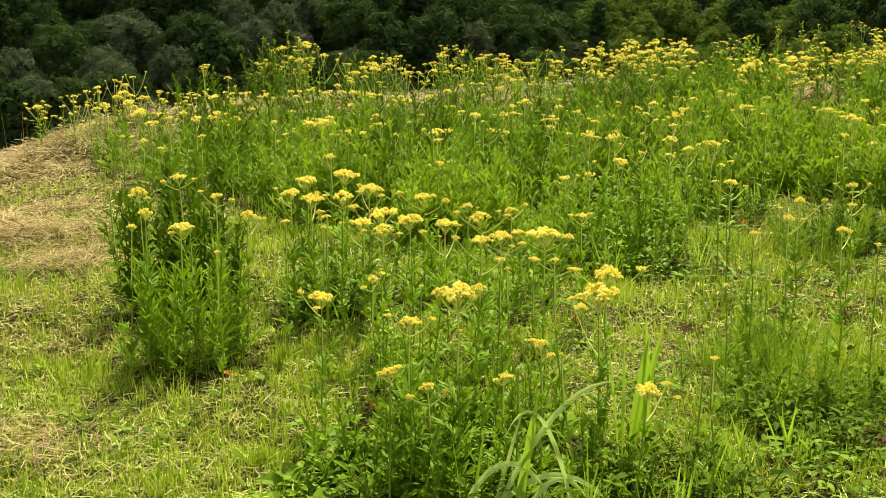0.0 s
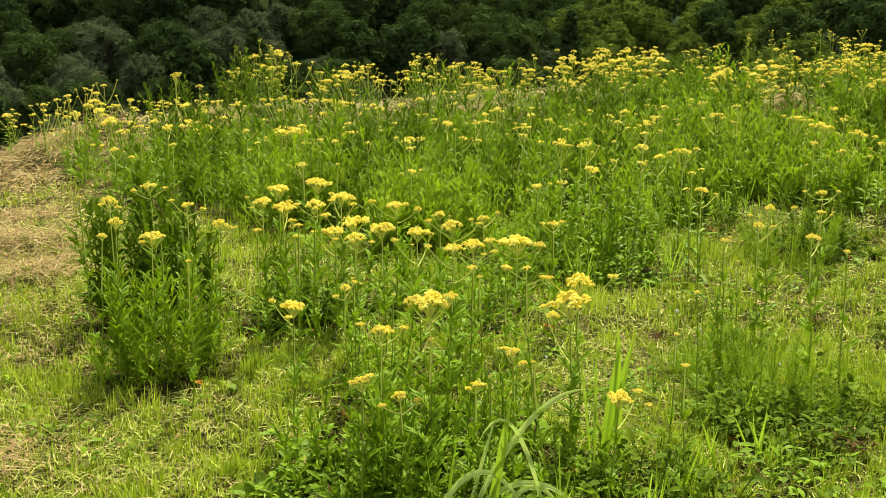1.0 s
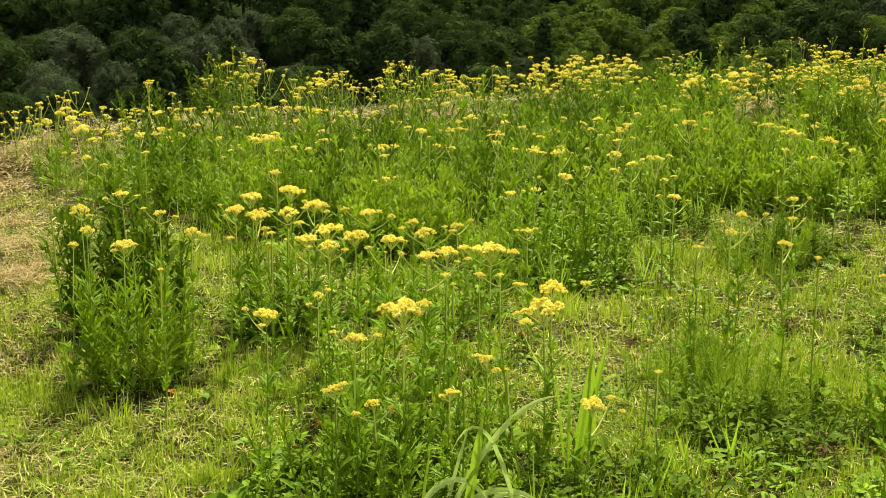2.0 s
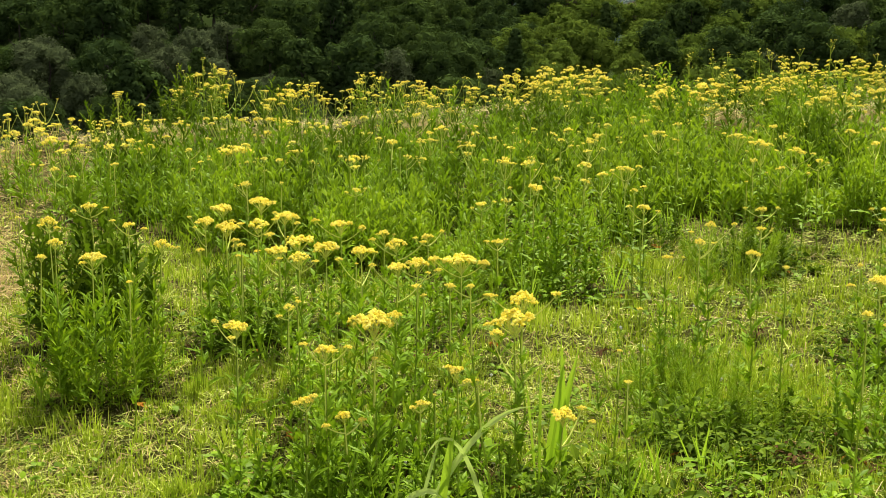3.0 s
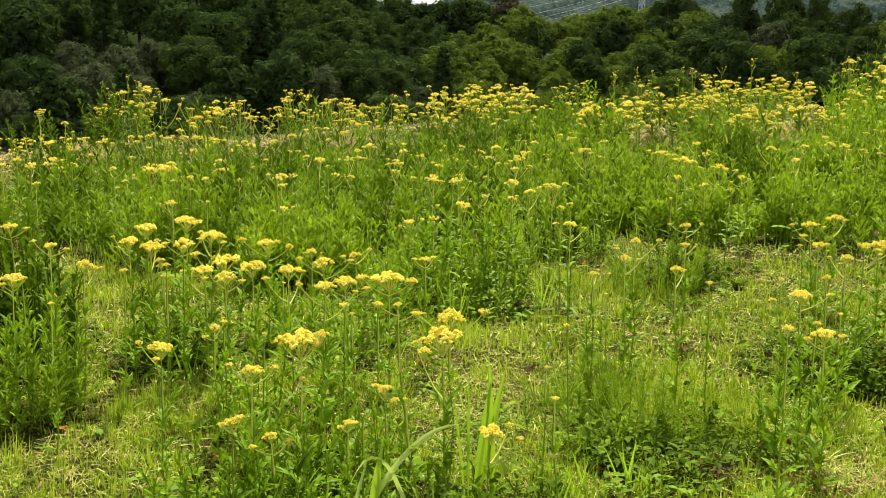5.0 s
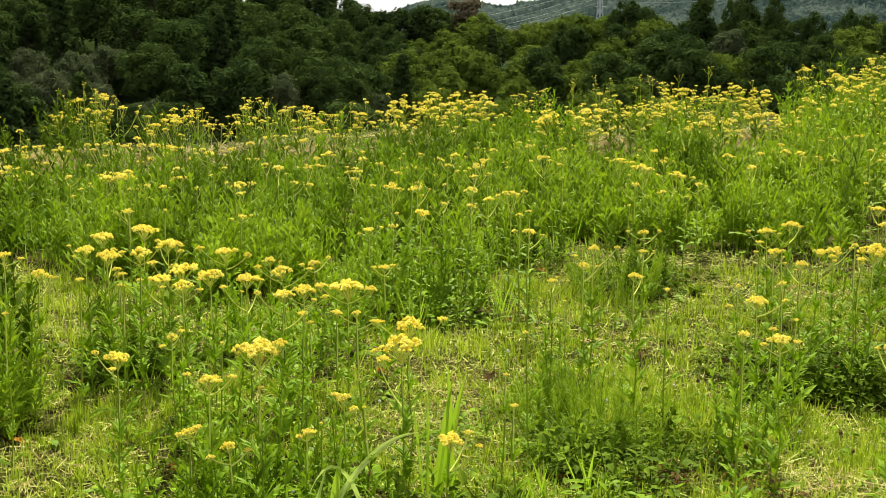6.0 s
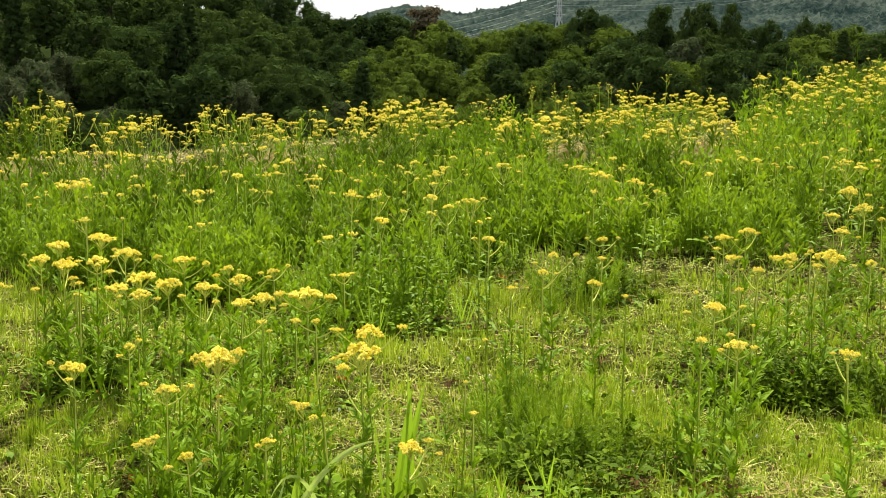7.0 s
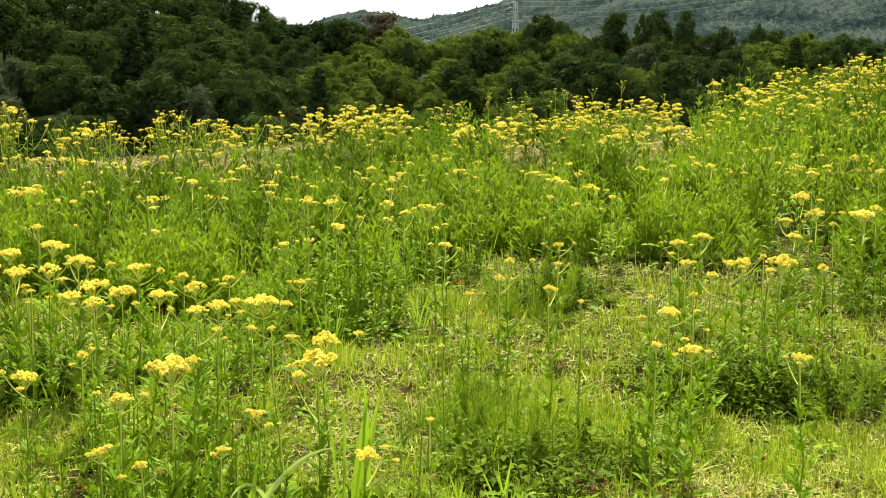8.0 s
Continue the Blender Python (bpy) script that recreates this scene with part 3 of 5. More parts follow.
    for k in range(5):
        s.add(*tubes(p[k:k + 1], p[k + 1:k + 2], w[k], w[k + 1], 5))
    return s.mesh("stem", STEM)


STEMS = [stem_mesh(100 + k, 0.0034) for k in range(4)]
FAR_STEMS = [stem_mesh(110 + k, 0.0042) for k in range(3)]


UPPER = mesh_of("flower_stalk", *tubes(np.zeros((1, 3)), np.array([[0.0, 0, 1]]), 0.0027, 0.0021, 5, 0, 2), STALK)


def foliage_of(seed, pairs, low, high, big, small, count_up=0.0):
    """Leaves of one stem, one metre tall, joined (for plants further off)."""
    g = np.random.default_rng(seed)
    s = Soup()
    z = np.repeat(np.linspace(low, high, pairs), 2) + g.normal(0, 0.01, 2 * pairs)
    a = np.tile([0, np.pi], pairs) + np.repeat(np.arange(pairs) * 1.45, 2) + g.normal(0, 0.25, 2 * pairs)
    f = (z - low) / (high - low)
    way = unit(np.stack([np.cos(a), np.sin(a), 0.45 + 0.7 * f + g.uniform(-0.2, 0.2, 2 * pairs)], -1))
    n = 2 * pairs
    size = (big + (small - big) * f) * g.uniform(0.8, 1.2, n)
    base = np.stack([np.zeros(n), np.zeros(n), z], -1)
    s.add(*blades(base, way, size, size * g.uniform(0.17, 0.26, n), g.uniform(0.25, 0.7, n), FEATHERED, 0.12, gen=g))
    return s.mesh("foliage", LEAF)


FOLIAGE = [foliage_of(120 + k, 8, 0.06, 0.70, 0.2, 0.10) for k in range(5)]


def head_depth(width, near):
    """Depth of a head with its stalks, for its width."""
    return min(width * ((1.25 if width < 0.09 else 1.1) if near else 1.1), 0.17)


def put_head(plant, m, width, near, g):
    top, stalks = (HEADS_NEAR if near else HEADS_FAR)[g.integers(0, 5 if near else 4)]
    mm = m @ Matrix.Rotation(g.uniform(0, 6.28), 4, "Z") @ Matrix.Diagonal((width, width, head_depth(width, near), 1))
    head = part("flower_head", top, plant, mm, "flat-topped cluster of tiny yellow florets")
    part("stalk", stalks, head)
    return head


def branch(plant, a, b, name="side_branch", r=0.003):
    v, f = tubes(np.array([a], float), np.array([b], float), r, r * 0.8, 4, 0.16 * (b[2] - a[2]), 6)
    return part(name, mesh_of(name, v, f, STALK), plant)


def flower_plant(x, y, h, w, arms, near, group, seed):
    """One tall stem with opposite leaves and yellow flower clusters."""
    g = np.random.default_rng(seed)
    p = thing("yellow_valerian", pose(x, y, float(land(x, y)) - 0.01, g.normal(0, 1.5), g.normal(0, 1.5), 0) @ Matrix.Rotation(g.uniform(-0.5, 0.5), 4, "Z"),
              "tall leafy meadow plant with flat yellow flower clusters" if w > 0.07 else "slender meadow plant with a small yellow flower cluster", "wildflower", group)
    stem_top = h - 0.58 * head_depth(w, near)
    part("stem", (STEMS if near else FAR_STEMS)[g.integers(0, 3)], p, Matrix.Diagonal((1, 1, stem_top, 1)))
    part("flower_stalk", UPPER, p, Matrix.Translation((0, 0, stem_top * 0.66)) @ Matrix.Diagonal((1, 1, stem_top * 0.36, 1)))
    if near:
        pairs = max(5, int(stem_top / (0.066 if w > 0.06 else 0.095)))
        for k in range(pairs):
            f = (k + 0.4) / pairs
            if f > 0.74:
                continue
            size = ((0.15 if w > 0.06 else 0.115) - 0.07 * f) * g.uniform(0.8, 1.2)
            for s in (0, 1):
                a = k * 1.5 + s * math.pi + g.normal(0, 0.2)
                mm = Matrix.Translation((0, 0, stem_top * f)) @ Matrix.Rotation(a, 4, "Z") @ Matrix.Rotation(-0.4 - 0.45 * f - g.uniform(0, 0.35), 4, "Y") @ Matrix.Diagonal((size, size, size, 1))
                part("leaf", LEAVES[g.integers(0, 5)], p, mm)
    else:
        part("foliage", FOLIAGE[g.integers(0, 5)], p, Matrix.Diagonal((0.9, 0.9, stem_top, 1)))
    if near or w < 0.115:
        put_head(p, Matrix.Translation((0, 0, h)), w, near, g)
    else:
        # a broad cluster: several rounded heads side by side on spreading stalks
        put_head(p, Matrix.Translation((0, 0, h)), 0.5 * w, False, g)
        for s in range(4):
            turn, reach, wb = s * 1.57 + g.uniform(-0.4, 0.4), w * g.uniform(0.28, 0.42), w * g.uniform(0.32, 0.46)
            b = (reach * math.cos(turn), 0.7 * reach * math.sin(turn), h - w * g.uniform(-0.05, 0.22))
            branch(p, (0, 0, h - 0.75 * w - 0.05), (b[0], b[1], b[2] - 0.3 * wb))
            put_head(p, Matrix.Translation(b), wb, False, g)
    if arms > 0:
        turn = g.uniform(-0.35, 0.35)
        for s in (1, -1):
            reach = arms * g.uniform(0.85, 1.15)
            b = (s * reach * math.cos(turn), reach * math.sin(turn) * s, h - 0.02 + g.uniform(-0.02, 0.035))
            wb = max(0.38 * w, 0.032)
            a = (0, 0, min(stem_top - 0.01, b[2] - reach * g.uniform(0.55, 0.85)))
            branch(p, a, (b[0], b[1], b[2] - 0.3 * wb))
            put_head(p, Matrix.Translation(b), wb, near, g)
    if not near and math.hypot(x, y) > 12.5 and w > 0.08:
        for s in range(g.integers(2, 5)):
            reach, turn = 0.07 + w * g.uniform(0.4, 1.1), g.uniform(0, 6.28)
            b = (reach * math.cos(turn), reach * math.sin(turn), h - g.uniform(-0.05, 0.2))
            wb = w * g.uniform(0.35, 0.6)
            branch(p, (0, 0, max(b[2] - 1.5 * reach - 0.05, 0.3 * h)), (b[0], b[1], b[2] - 0.3 * wb), r=0.0048)
            put_head(p, Matrix.Translation(b), wb, False, g)
    elif arms <= 0 and w > 0.05 and g.uniform() < 0.7:
        for s in (1, -1):
            reach = w * g.uniform(0.8, 1.5)
            turn = g.uniform(0, 3.1)
            b = (s * reach * math.cos(turn), s * reach * math.sin(turn), h - w * g.uniform(0.0, 0.5))
            wb = w * g.uniform(0.25, 0.4)
            branch(p, (0, 0, max(b[2] - reach * g.uniform(0.6, 1.0) - 0.02, 0.3 * h)), (b[0], b[1], b[2] - 0.3 * wb))
            put_head(p, Matrix.Translation(b), wb, near, g)
    return p



def leafy_stem_mesh(seed, mat, broad=False, slim=False):
    """A leafy shoot 0.6 tall: opposite leaves that point upwards, longest below, feathered, plain and lance-shaped (broad) or narrow (slim)."""
    g = np.random.default_rng(seed)
    s = Soup()
    pairs = 7 if broad else 15 if slim else 9
    z = np.repeat(np.linspace(0.09, 0.57, pairs), 2) + g.normal(0, 0.008, 2 * pairs)
    n = len(z)
    f = z / 0.6
    a = np.tile([0, np.pi], pairs) + np.repeat(np.arange(pairs) * 1.52, 2) + g.normal(0, 0.2, n)
    way = unit(np.stack([np.cos(a), np.sin(a), (1.15 if broad else 1.3 if slim else 0.85) + 1.3 * f + g.uniform(-0.4, 0.4, n)], -1))
    bow = np.stack([0.02 * np.sin(z * 5 + seed), 0.02 * np.cos(z * 4 + seed) - 0.02, z], -1)
    size = (0.185 - 0.085 * f) * g.uniform(0.8, 1.25, n)
    s.add(*blades(bow, way, size, size * (g.uniform(0.17, 0.24, n) if broad else g.uniform(0.10, 0.15, n) if slim else g.uniform(0.21, 0.31, n)), g.uniform(0.15, 0.6, n), LEAF_SHAPE if broad or slim else FEATHERED, 0.16, gen=g))
    s.add(*tubes(np.concatenate([[(bow[0, 0], bow[0, 1], 0.0)], bow[:-2:2]]), np.concatenate([bow[:1], bow[2::2]]), 0.003, 0.003, 3))
    return s.mesh("leafy_shoot", mat)


def basal_mesh(seed, mat):
    """A rosette of broad low leaves, 0.25 across."""
    g = np.random.default_rng(seed)
    s = Soup()
    n = 16
    a = g.uniform(0, 6.283, n)
    way = unit(np.stack([np.cos(a), np.sin(a), g.uniform(0.3, 1.1, n)], -1))
    size = g.uniform(0.09, 0.17, n)
    s.add(*blades(g.normal(0, 0.015, (n, 3)) * np.array([1, 1, 0]), way, size, size * g.uniform(0.26, 0.38, n), g.uniform(0.3, 0.7, n), (0.15, 0.7, 1.0, 0.7, 0.05), 0.15, gen=g))
    return s.mesh("basal_leaves", mat)


def low_bush_mesh(seed, mat):
    """A low dome of small oval leaves, 0.3 across and 0.2 high."""
    g = np.random.default_rng(seed)
    s = Soup()
    n = 85
    d = unit(g.normal(size=(n, 3)) * np.array([1, 1, 0.9]))
    d[:, 2] = np.abs(d[:, 2])
    at = d * g.uniform(0.45, 1.0, (n, 1)) * np.array([0.15, 0.15, 0.19])
    way = unit(d * np.array([1, 1, 0.4]) + 0.6 * g.normal(size=(n, 3)) * np.array([1, 1, 0.4]) + np.array([0, 0, 0.15]))
    size = g.uniform(0.025, 0.055, n)
    s.add(*blades(at, way, size, size * g.uniform(0.35, 0.6, n), g.uniform(0.1, 0.6, n), (0.3, 1.0, 0.8, 0.08), 0.15, gen=g))
    k = 14
    s.add(*tubes(np.zeros((k, 3)), at[:k], 0.003, 0.002, 3))
    return s.mesh("leafy_mound", mat)


def feathery_mesh(seed, mat):
    """A shoot 0.3 tall set all round with hair-thin leaflets."""
    g = np.random.default_rng(seed)
    s = Soup()
    n = 90
    z = g.uniform(0.03, 0.3, n)
    a = g.uniform(0, 6.283, n)
    base = np.stack([0.015 * np.sin(z * 9 + seed), 0.015 * np.cos(z * 7 + seed) - 0.015, z], -1)
    way = unit(np.stack([np.cos(a), np.sin(a), g.uniform(0.7, 2.2, n)], -1))
    s.add(*blades(base, way, g.uniform(0.035, 0.085, n), 0.0026 * g.uniform(0.7, 1.3, n), g.uniform(0.0, 0.6, n), (1.0, 0.9, 0.2), gen=g))
    p = np.stack([0.015 * np.sin(np.linspace(0, 0.3, 5) * 9 + seed), 0.015 * np.cos(np.linspace(0, 0.3, 5) * 7 + seed) - 0.015, np.linspace(0, 0.3, 5)], -1)
    s.add(*tubes(p[:-1], p[1:], 0.0022, 0.0018, 3))
    return s.mesh("feathery_shoot", mat)


FEATHERY = [feathery_mesh(360 + k, FRESH_LEAF) for k in range(5)]


def feathery_bush(az, r, rad, tall, shoots, seed):
    """A low cushion of fine feathery shoots that lean outwards."""
    g = np.random.default_rng(seed)
    cx, cy = polar(az, r)
    cz = float(land(cx, cy))
    t = thing("feathery_bush", pose(cx, cy, cz), "low cushion of fine feathery light green shoots", "meadow plant", "feathery bushes in the mown patch")
    for k in range(shoots):
        a, d = g.uniform(0, 6.283), rad * math.sqrt(g.uniform())
        x, y = d * math.cos(a), d * math.sin(a)
        size = tall / 0.3 * g.uniform(0.75, 1.1) * (1 - 0.35 * (d / rad) ** 2)
        out = Matrix.Rotation(0.6 * d / rad * g.uniform(0.3, 1.3), 4, Vector((-math.sin(a), math.cos(a), 0)))
        shoot = part("feathery_shoot", FEATHERY[g.integers(0, 5)], t, Matrix.Translation((x, y, float(land(cx + x, cy + y)) - cz - 0.01)) @ out @ Matrix.Rotation(g.uniform(0, 6.28), 4, "Z") @ Matrix.Diagonal((size, size, size, 1)))
        shoot["kind"] = "stuff"
    return t


SHOOTS = {m: [leafy_stem_mesh(300 + k, m, slim=m is FRESH_LEAF) for k in range(6)] for m in (LEAF, LEAF_DARK, FRESH_LEAF)}
BROAD_SHOOTS = {m: [leafy_stem_mesh(310 + k, m, True) for k in range(6)] for m in (LEAF, LEAF_DARK, FRESH_LEAF)}
MOUNDS = {m: [low_bush_mesh(340 + k, m) for k in range(4)] for m in (LEAF, LEAF_DARK, FRESH_LEAF)}
BASALS = {m: [basal_mesh(320 + k, m) for k in range(4)] for m in (LEAF, LEAF_DARK, FRESH_LEAF)}


def leafy_clump(az, r, rad, low, high, shoots, basals, mat, label, mounds, seed):
    """A clump of leafy shoots over a skirt of broad leaves."""
    g = np.random.default_rng(seed)
    cx, cy = polar(az, r)
    cz = float(land(cx, cy))
    t = thing("leafy_clump", pose(cx, cy, cz), label, "meadow plant", "leafy clumps in the meadow")
    for k in range(shoots):
        a, d = g.uniform(0, 6.283), rad * math.sqrt(g.uniform())
        x, y = 0.72 * d * math.cos(a), 0.72 * d * math.sin(a)
        size = g.uniform(low, high) * (1 - 0.3 * (d / rad) ** 2) / 0.6
        z = float(land(cx + x, cy + y)) - cz - 0.01
        out = Matrix.Rotation(0.26 * d / rad * g.uniform(0, 1.5), 4, Vector((-math.sin(a), math.cos(a), 0)))
        shoot = part("leafy_shoot", (BROAD_SHOOTS if r < 4.5 else SHOOTS)[mat][g.integers(0, 6)], t, Matrix.Translation((x, y, z)) @ out @ Matrix.Rotation(g.uniform(0, 6.28), 4, "Z") @ Matrix.Diagonal((size ** 0.8, size ** 0.8, size, 1)))
        shoot["kind"] = "stuff"
    for k in range(basals):
        a, d = g.uniform(0, 6.283), rad * math.sqrt(g.uniform(0.05, 1.2))
        x, y = d * math.cos(a), d * math.sin(a)
        z = float(land(cx + x, cy + y)) - cz - 0.005
        part("basal_leaves", BASALS[mat][g.integers(0, 4)], t, Matrix.Translation((x, y, z)) @ Matrix.Rotation(g.uniform(0, 6.28), 4, "Z") @ Matrix.Diagonal((*[g.uniform(0.5, 0.95) * (1.5 if r < 4.5 and az < 6 else 1.0)] * 3, 1)))
    for k in range(mounds):
        a, d = g.uniform(0, 6.283), rad * math.sqrt(g.uniform(0, 1.2))
        x, y = d * math.cos(a), d * math.sin(a)
        size = g.uniform(0.7, 1.25)
        z = float(land(cx + x, cy + y)) - cz - 0.015
        mound = part("leafy_mound", MOUNDS[mat][g.integers(0, 4)], t, Matrix.Translation((x, y, z)) @ Matrix.Rotation(g.uniform(0, 6.28), 4, "Z") @ Matrix.Diagonal((size, size, size * g.uniform(0.7, 1.1), 1)))
        mound["kind"] = "stuff"
    if shoots > 15 and r < 9:
        n = 26
        a, d = g.uniform(0, 6.283, n), rad * np.sqrt(g.uniform(0.3, 1.0, n))
        at = np.stack([d * np.cos(a), d * np.sin(a), np.full(n, -0.005)], -1)
        way = unit(np.stack([np.cos(a) * 0.6 + g.normal(0, 0.5, n), np.sin(a) * 0.6 + g.normal(0, 0.5, n), g.uniform(0.4, 1.6, n)], -1))
        skirt = part("withered_skirt", mesh_of("withered_skirt", *blades(at, way, g.uniform(0.05, 0.13, n), g.uniform(0.006, 0.016, n), g.uniform(0.2, 1.0, n), (0.4, 1.0, 0.6, 0.1), 0.2, gen=g), WITHERED), t, None, "brown withered leaves at the foot")
        skirt["kind"] = "stuff"
    for k in range(2):
        a, d = g.uniform(3.6, 5.8), rad * g.uniform(0.5, 0.9)
        part("withered_leaf", RUST_LEAF, t, Matrix.Translation((d * math.cos(a), d * math.sin(a), 0.03)) @ Matrix.Rotation(a + g.normal(0, 0.6), 4, "Z") @ Matrix.Diagonal((*[g.uniform(0.06, 0.1)] * 3, 1)), "withered orange leaf")
    return t

FRONT_CLUMP = ((0.05, 3.76, 0.71, 0.145, 0.08), (-0.12, 3.70, 0.63, 0.078, 0.08), (-0.16, 3.56, 0.51, 0.054, 0.03), (-0.02, 3.57, 0.46, 0.054, 0.06),
    (0.19, 3.59, 0.46, 0.041, 0.02), (0.32, 3.56, 0.57, 0.057, 0.03), (0.61, 3.54, 0.43, 0.094, 0.00), (0.58, 4.16, 0.66, 0.122, 0.12),
    (0.56, 4.03, 0.62, 0.153, 0.00), (0.81, 3.45, 0.54, 0.030, 0.00), (0.24, 3.55, 0.49, 0.013, 0.00), (0.03, 3.73, 0.57, 0.025, 0.00),
    (0.91, 4.08, 0.45, 0.024, 0.00), (0.40, 3.51, 0.55, 0.017, 0.00))
CENTRE_CLUMP = ((-0.29, 5.77, 0.58, 0.169, 0.00), (-0.14, 5.12, 0.66, 0.125, 0.00), (-0.35, 5.46, 0.58, 0.118, 0.00), (-0.26, 5.15, 0.61, 0.097, 0.07),
    (0.01, 5.10, 0.63, 0.110, 0.00), (0.12, 5.55, 0.62, 0.063, 0.00), (0.19, 4.98, 0.69, 0.094, 0.11), (0.35, 5.73, 0.57, 0.070, 0.08),
    (0.27, 5.25, 0.54, 0.114, 0.10), (0.13, 4.57, 0.69, 0.090, 0.00), (0.45, 5.24, 0.57, 0.173, 0.11), (0.22, 4.59, 0.59, 0.048, 0.00),
    (0.35, 4.49, 0.62, 0.042, 0.00), (0.41, 4.13, 0.71, 0.035, 0.06), (0.65, 5.43, 0.60, 0.062, 0.05), (-0.08, 5.90, 0.63, 0.128, 0.12),
    (-0.37, 5.70, 0.70, 0.102, 0.00), (-0.31, 6.19, 0.64, 0.093, 0.00), (-0.59, 7.03, 0.60, 0.166, 0.00), (-0.47, 5.48, 0.70, 0.109, 0.08),
    (-0.62, 5.65, 0.67, 0.123, 0.00))
CENTRE_CLUMP_2 = ((-0.70, 6.07, 0.70, 0.121, 0.00), (-0.56, 5.61, 0.57, 0.042, 0.00), (-0.53, 5.41, 0.56, 0.031, 0.00), (-0.44, 4.21, 0.58, 0.100, 0.00),
    (-0.28, 4.50, 0.56, 0.051, 0.04), (-0.09, 4.33, 0.57, 0.020, 0.00), (-0.23, 4.60, 0.56, 0.017, 0.00), (-0.03, 5.49, 0.48, 0.021, 0.00),
    (0.27, 4.70, 0.52, 0.027, 0.00))
RIGHT_NEAR = ((2.06, 4.50, 0.62, 0.097, 0.10), (1.85, 3.84, 0.61, 0.092, 0.06), (1.54, 3.44, 0.72, 0.046, 0.00), (1.95, 4.18, 0.58, 0.039, 0.00),
    (2.19, 3.65, 0.61, 0.076, 0.00), (2.32, 4.82, 0.62, 0.040, 0.00), (2.28, 5.23, 0.53, 0.032, 0.00), (2.25, 4.55, 0.51, 0.029, 0.00),
    (1.09, 4.36, 0.53, 0.030, 0.00), (1.42, 5.13, 0.51, 0.020, 0.00), (1.41, 5.33, 0.56, 0.057, 0.00), (1.65, 4.83, 0.68, 0.062, 0.00),
    (1.71, 4.58, 0.67, 0.034, 0.00), (1.52, 5.22, 0.66, 0.056, 0.00), (1.61, 5.39, 0.70, 0.063, 0.12), (2.03, 5.88, 0.59, 0.053, 0.00),
    (2.37, 6.84, 0.54, 0.075, 0.11))
RIGHT_MID = ((3.11, 6.71, 0.55, 0.104, 0.00), (3.11, 6.48, 0.64, 0.108, 0.00), (2.87, 6.30, 0.56, 0.049, 0.00), (2.49, 5.31, 0.68, 0.071, 0.00),
    (2.49, 5.18, 0.71, 0.038, 0.00), (2.68, 5.25, 0.68, 0.072, 0.00), (2.98, 5.66, 0.61, 0.108, 0.00), (2.80, 5.11, 0.72, 0.041, 0.00),
    (2.89, 5.14, 0.70, 0.152, 0.00), (2.72, 4.97, 0.70, 0.053, 0.00), (2.42, 4.88, 0.70, 0.061, 0.00), (3.67, 6.42, 0.59, 0.097, 0.00),
    (4.03, 7.08, 0.55, 0.107, 0.00), (4.34, 7.25, 0.55, 0.135, 0.00), (4.25, 7.35, 0.66, 0.143, 0.00), (4.17, 6.45, 0.69, 0.173, 0.00),
    (4.37, 6.61, 0.67, 0.082, 0.00), (3.12, 5.15, 0.64, 0.068, 0.00), (3.75, 6.04, 0.70, 0.047, 0.00), (4.20, 6.65, 0.47, 0.037, 0.00))
MEADOW_A = ((0.82, 6.82, 0.61, 0.071, 0.00), (0.75, 7.26, 0.54, 0.082, 0.07), (0.96, 6.57, 0.71, 0.094, 0.00), (1.33, 7.88, 0.59, 0.060, 0.00),
    (1.37, 7.40, 0.65, 0.057, 0.00), (1.63, 8.00, 0.60, 0.077, 0.00), (1.68, 7.51, 0.70, 0.123, 0.08), (1.47, 7.71, 0.71, 0.096, 0.00),
    (1.57, 6.73, 0.66, 0.045, 0.00), (1.65, 6.79, 0.67, 0.046, 0.00), (1.47, 6.09, 0.66, 0.088, 0.11), (-0.68, 7.43, 0.63, 0.063, 0.00),
    (-0.68, 8.63, 0.58, 0.049, 0.00), (-0.79, 8.64, 0.64, 0.057, 0.00), (-0.99, 9.84, 0.64, 0.256, 0.00), (-1.03, 9.25, 0.68, 0.096, 0.00),
    (-0.67, 8.47, 0.68, 0.056, 0.00), (-0.51, 7.60, 0.61, 0.029, 0.00), (-0.55, 10.33, 0.53, 0.097, 0.00), (-0.38, 9.99, 0.48, 0.047, 0.00))
MEADOW_B = ((-0.29, 10.35, 0.53, 0.044, 0.00), (-0.05, 8.58, 0.67, 0.097, 0.00), (-0.17, 10.84, 0.56, 0.056, 0.00), (0.02, 12.00, 0.53, 0.068, 0.00),
    (0.19, 10.84, 0.57, 0.077, 0.00), (0.26, 9.60, 0.67, 0.099, 0.00), (0.34, 9.19, 0.60, 0.069, 0.00), (0.51, 9.76, 0.52, 0.074, 0.00),
    (0.51, 10.40, 0.57, 0.078, 0.00), (0.67, 11.05, 0.53, 0.135, 0.00), (-0.03, 7.79, 0.55, 0.066, 0.07), (0.77, 11.26, 0.63, 0.138, 0.00),
    (-0.36, 11.43, 0.65, 0.097, 0.00), (0.88, 9.91, 0.54, 0.084, 0.00), (0.92, 9.76, 0.64, 0.138, 0.00), (1.08, 9.55, 0.69, 0.108, 0.00),
    (1.05, 11.01, 0.58, 0.104, 0.00), (0.96, 7.93, 0.72, 0.132, 0.00), (1.05, 7.78, 0.71, 0.066, 0.00), (1.15, 7.92, 0.70, 0.090, 0.00),
    (1.35, 9.72, 0.64, 0.092, 0.00))
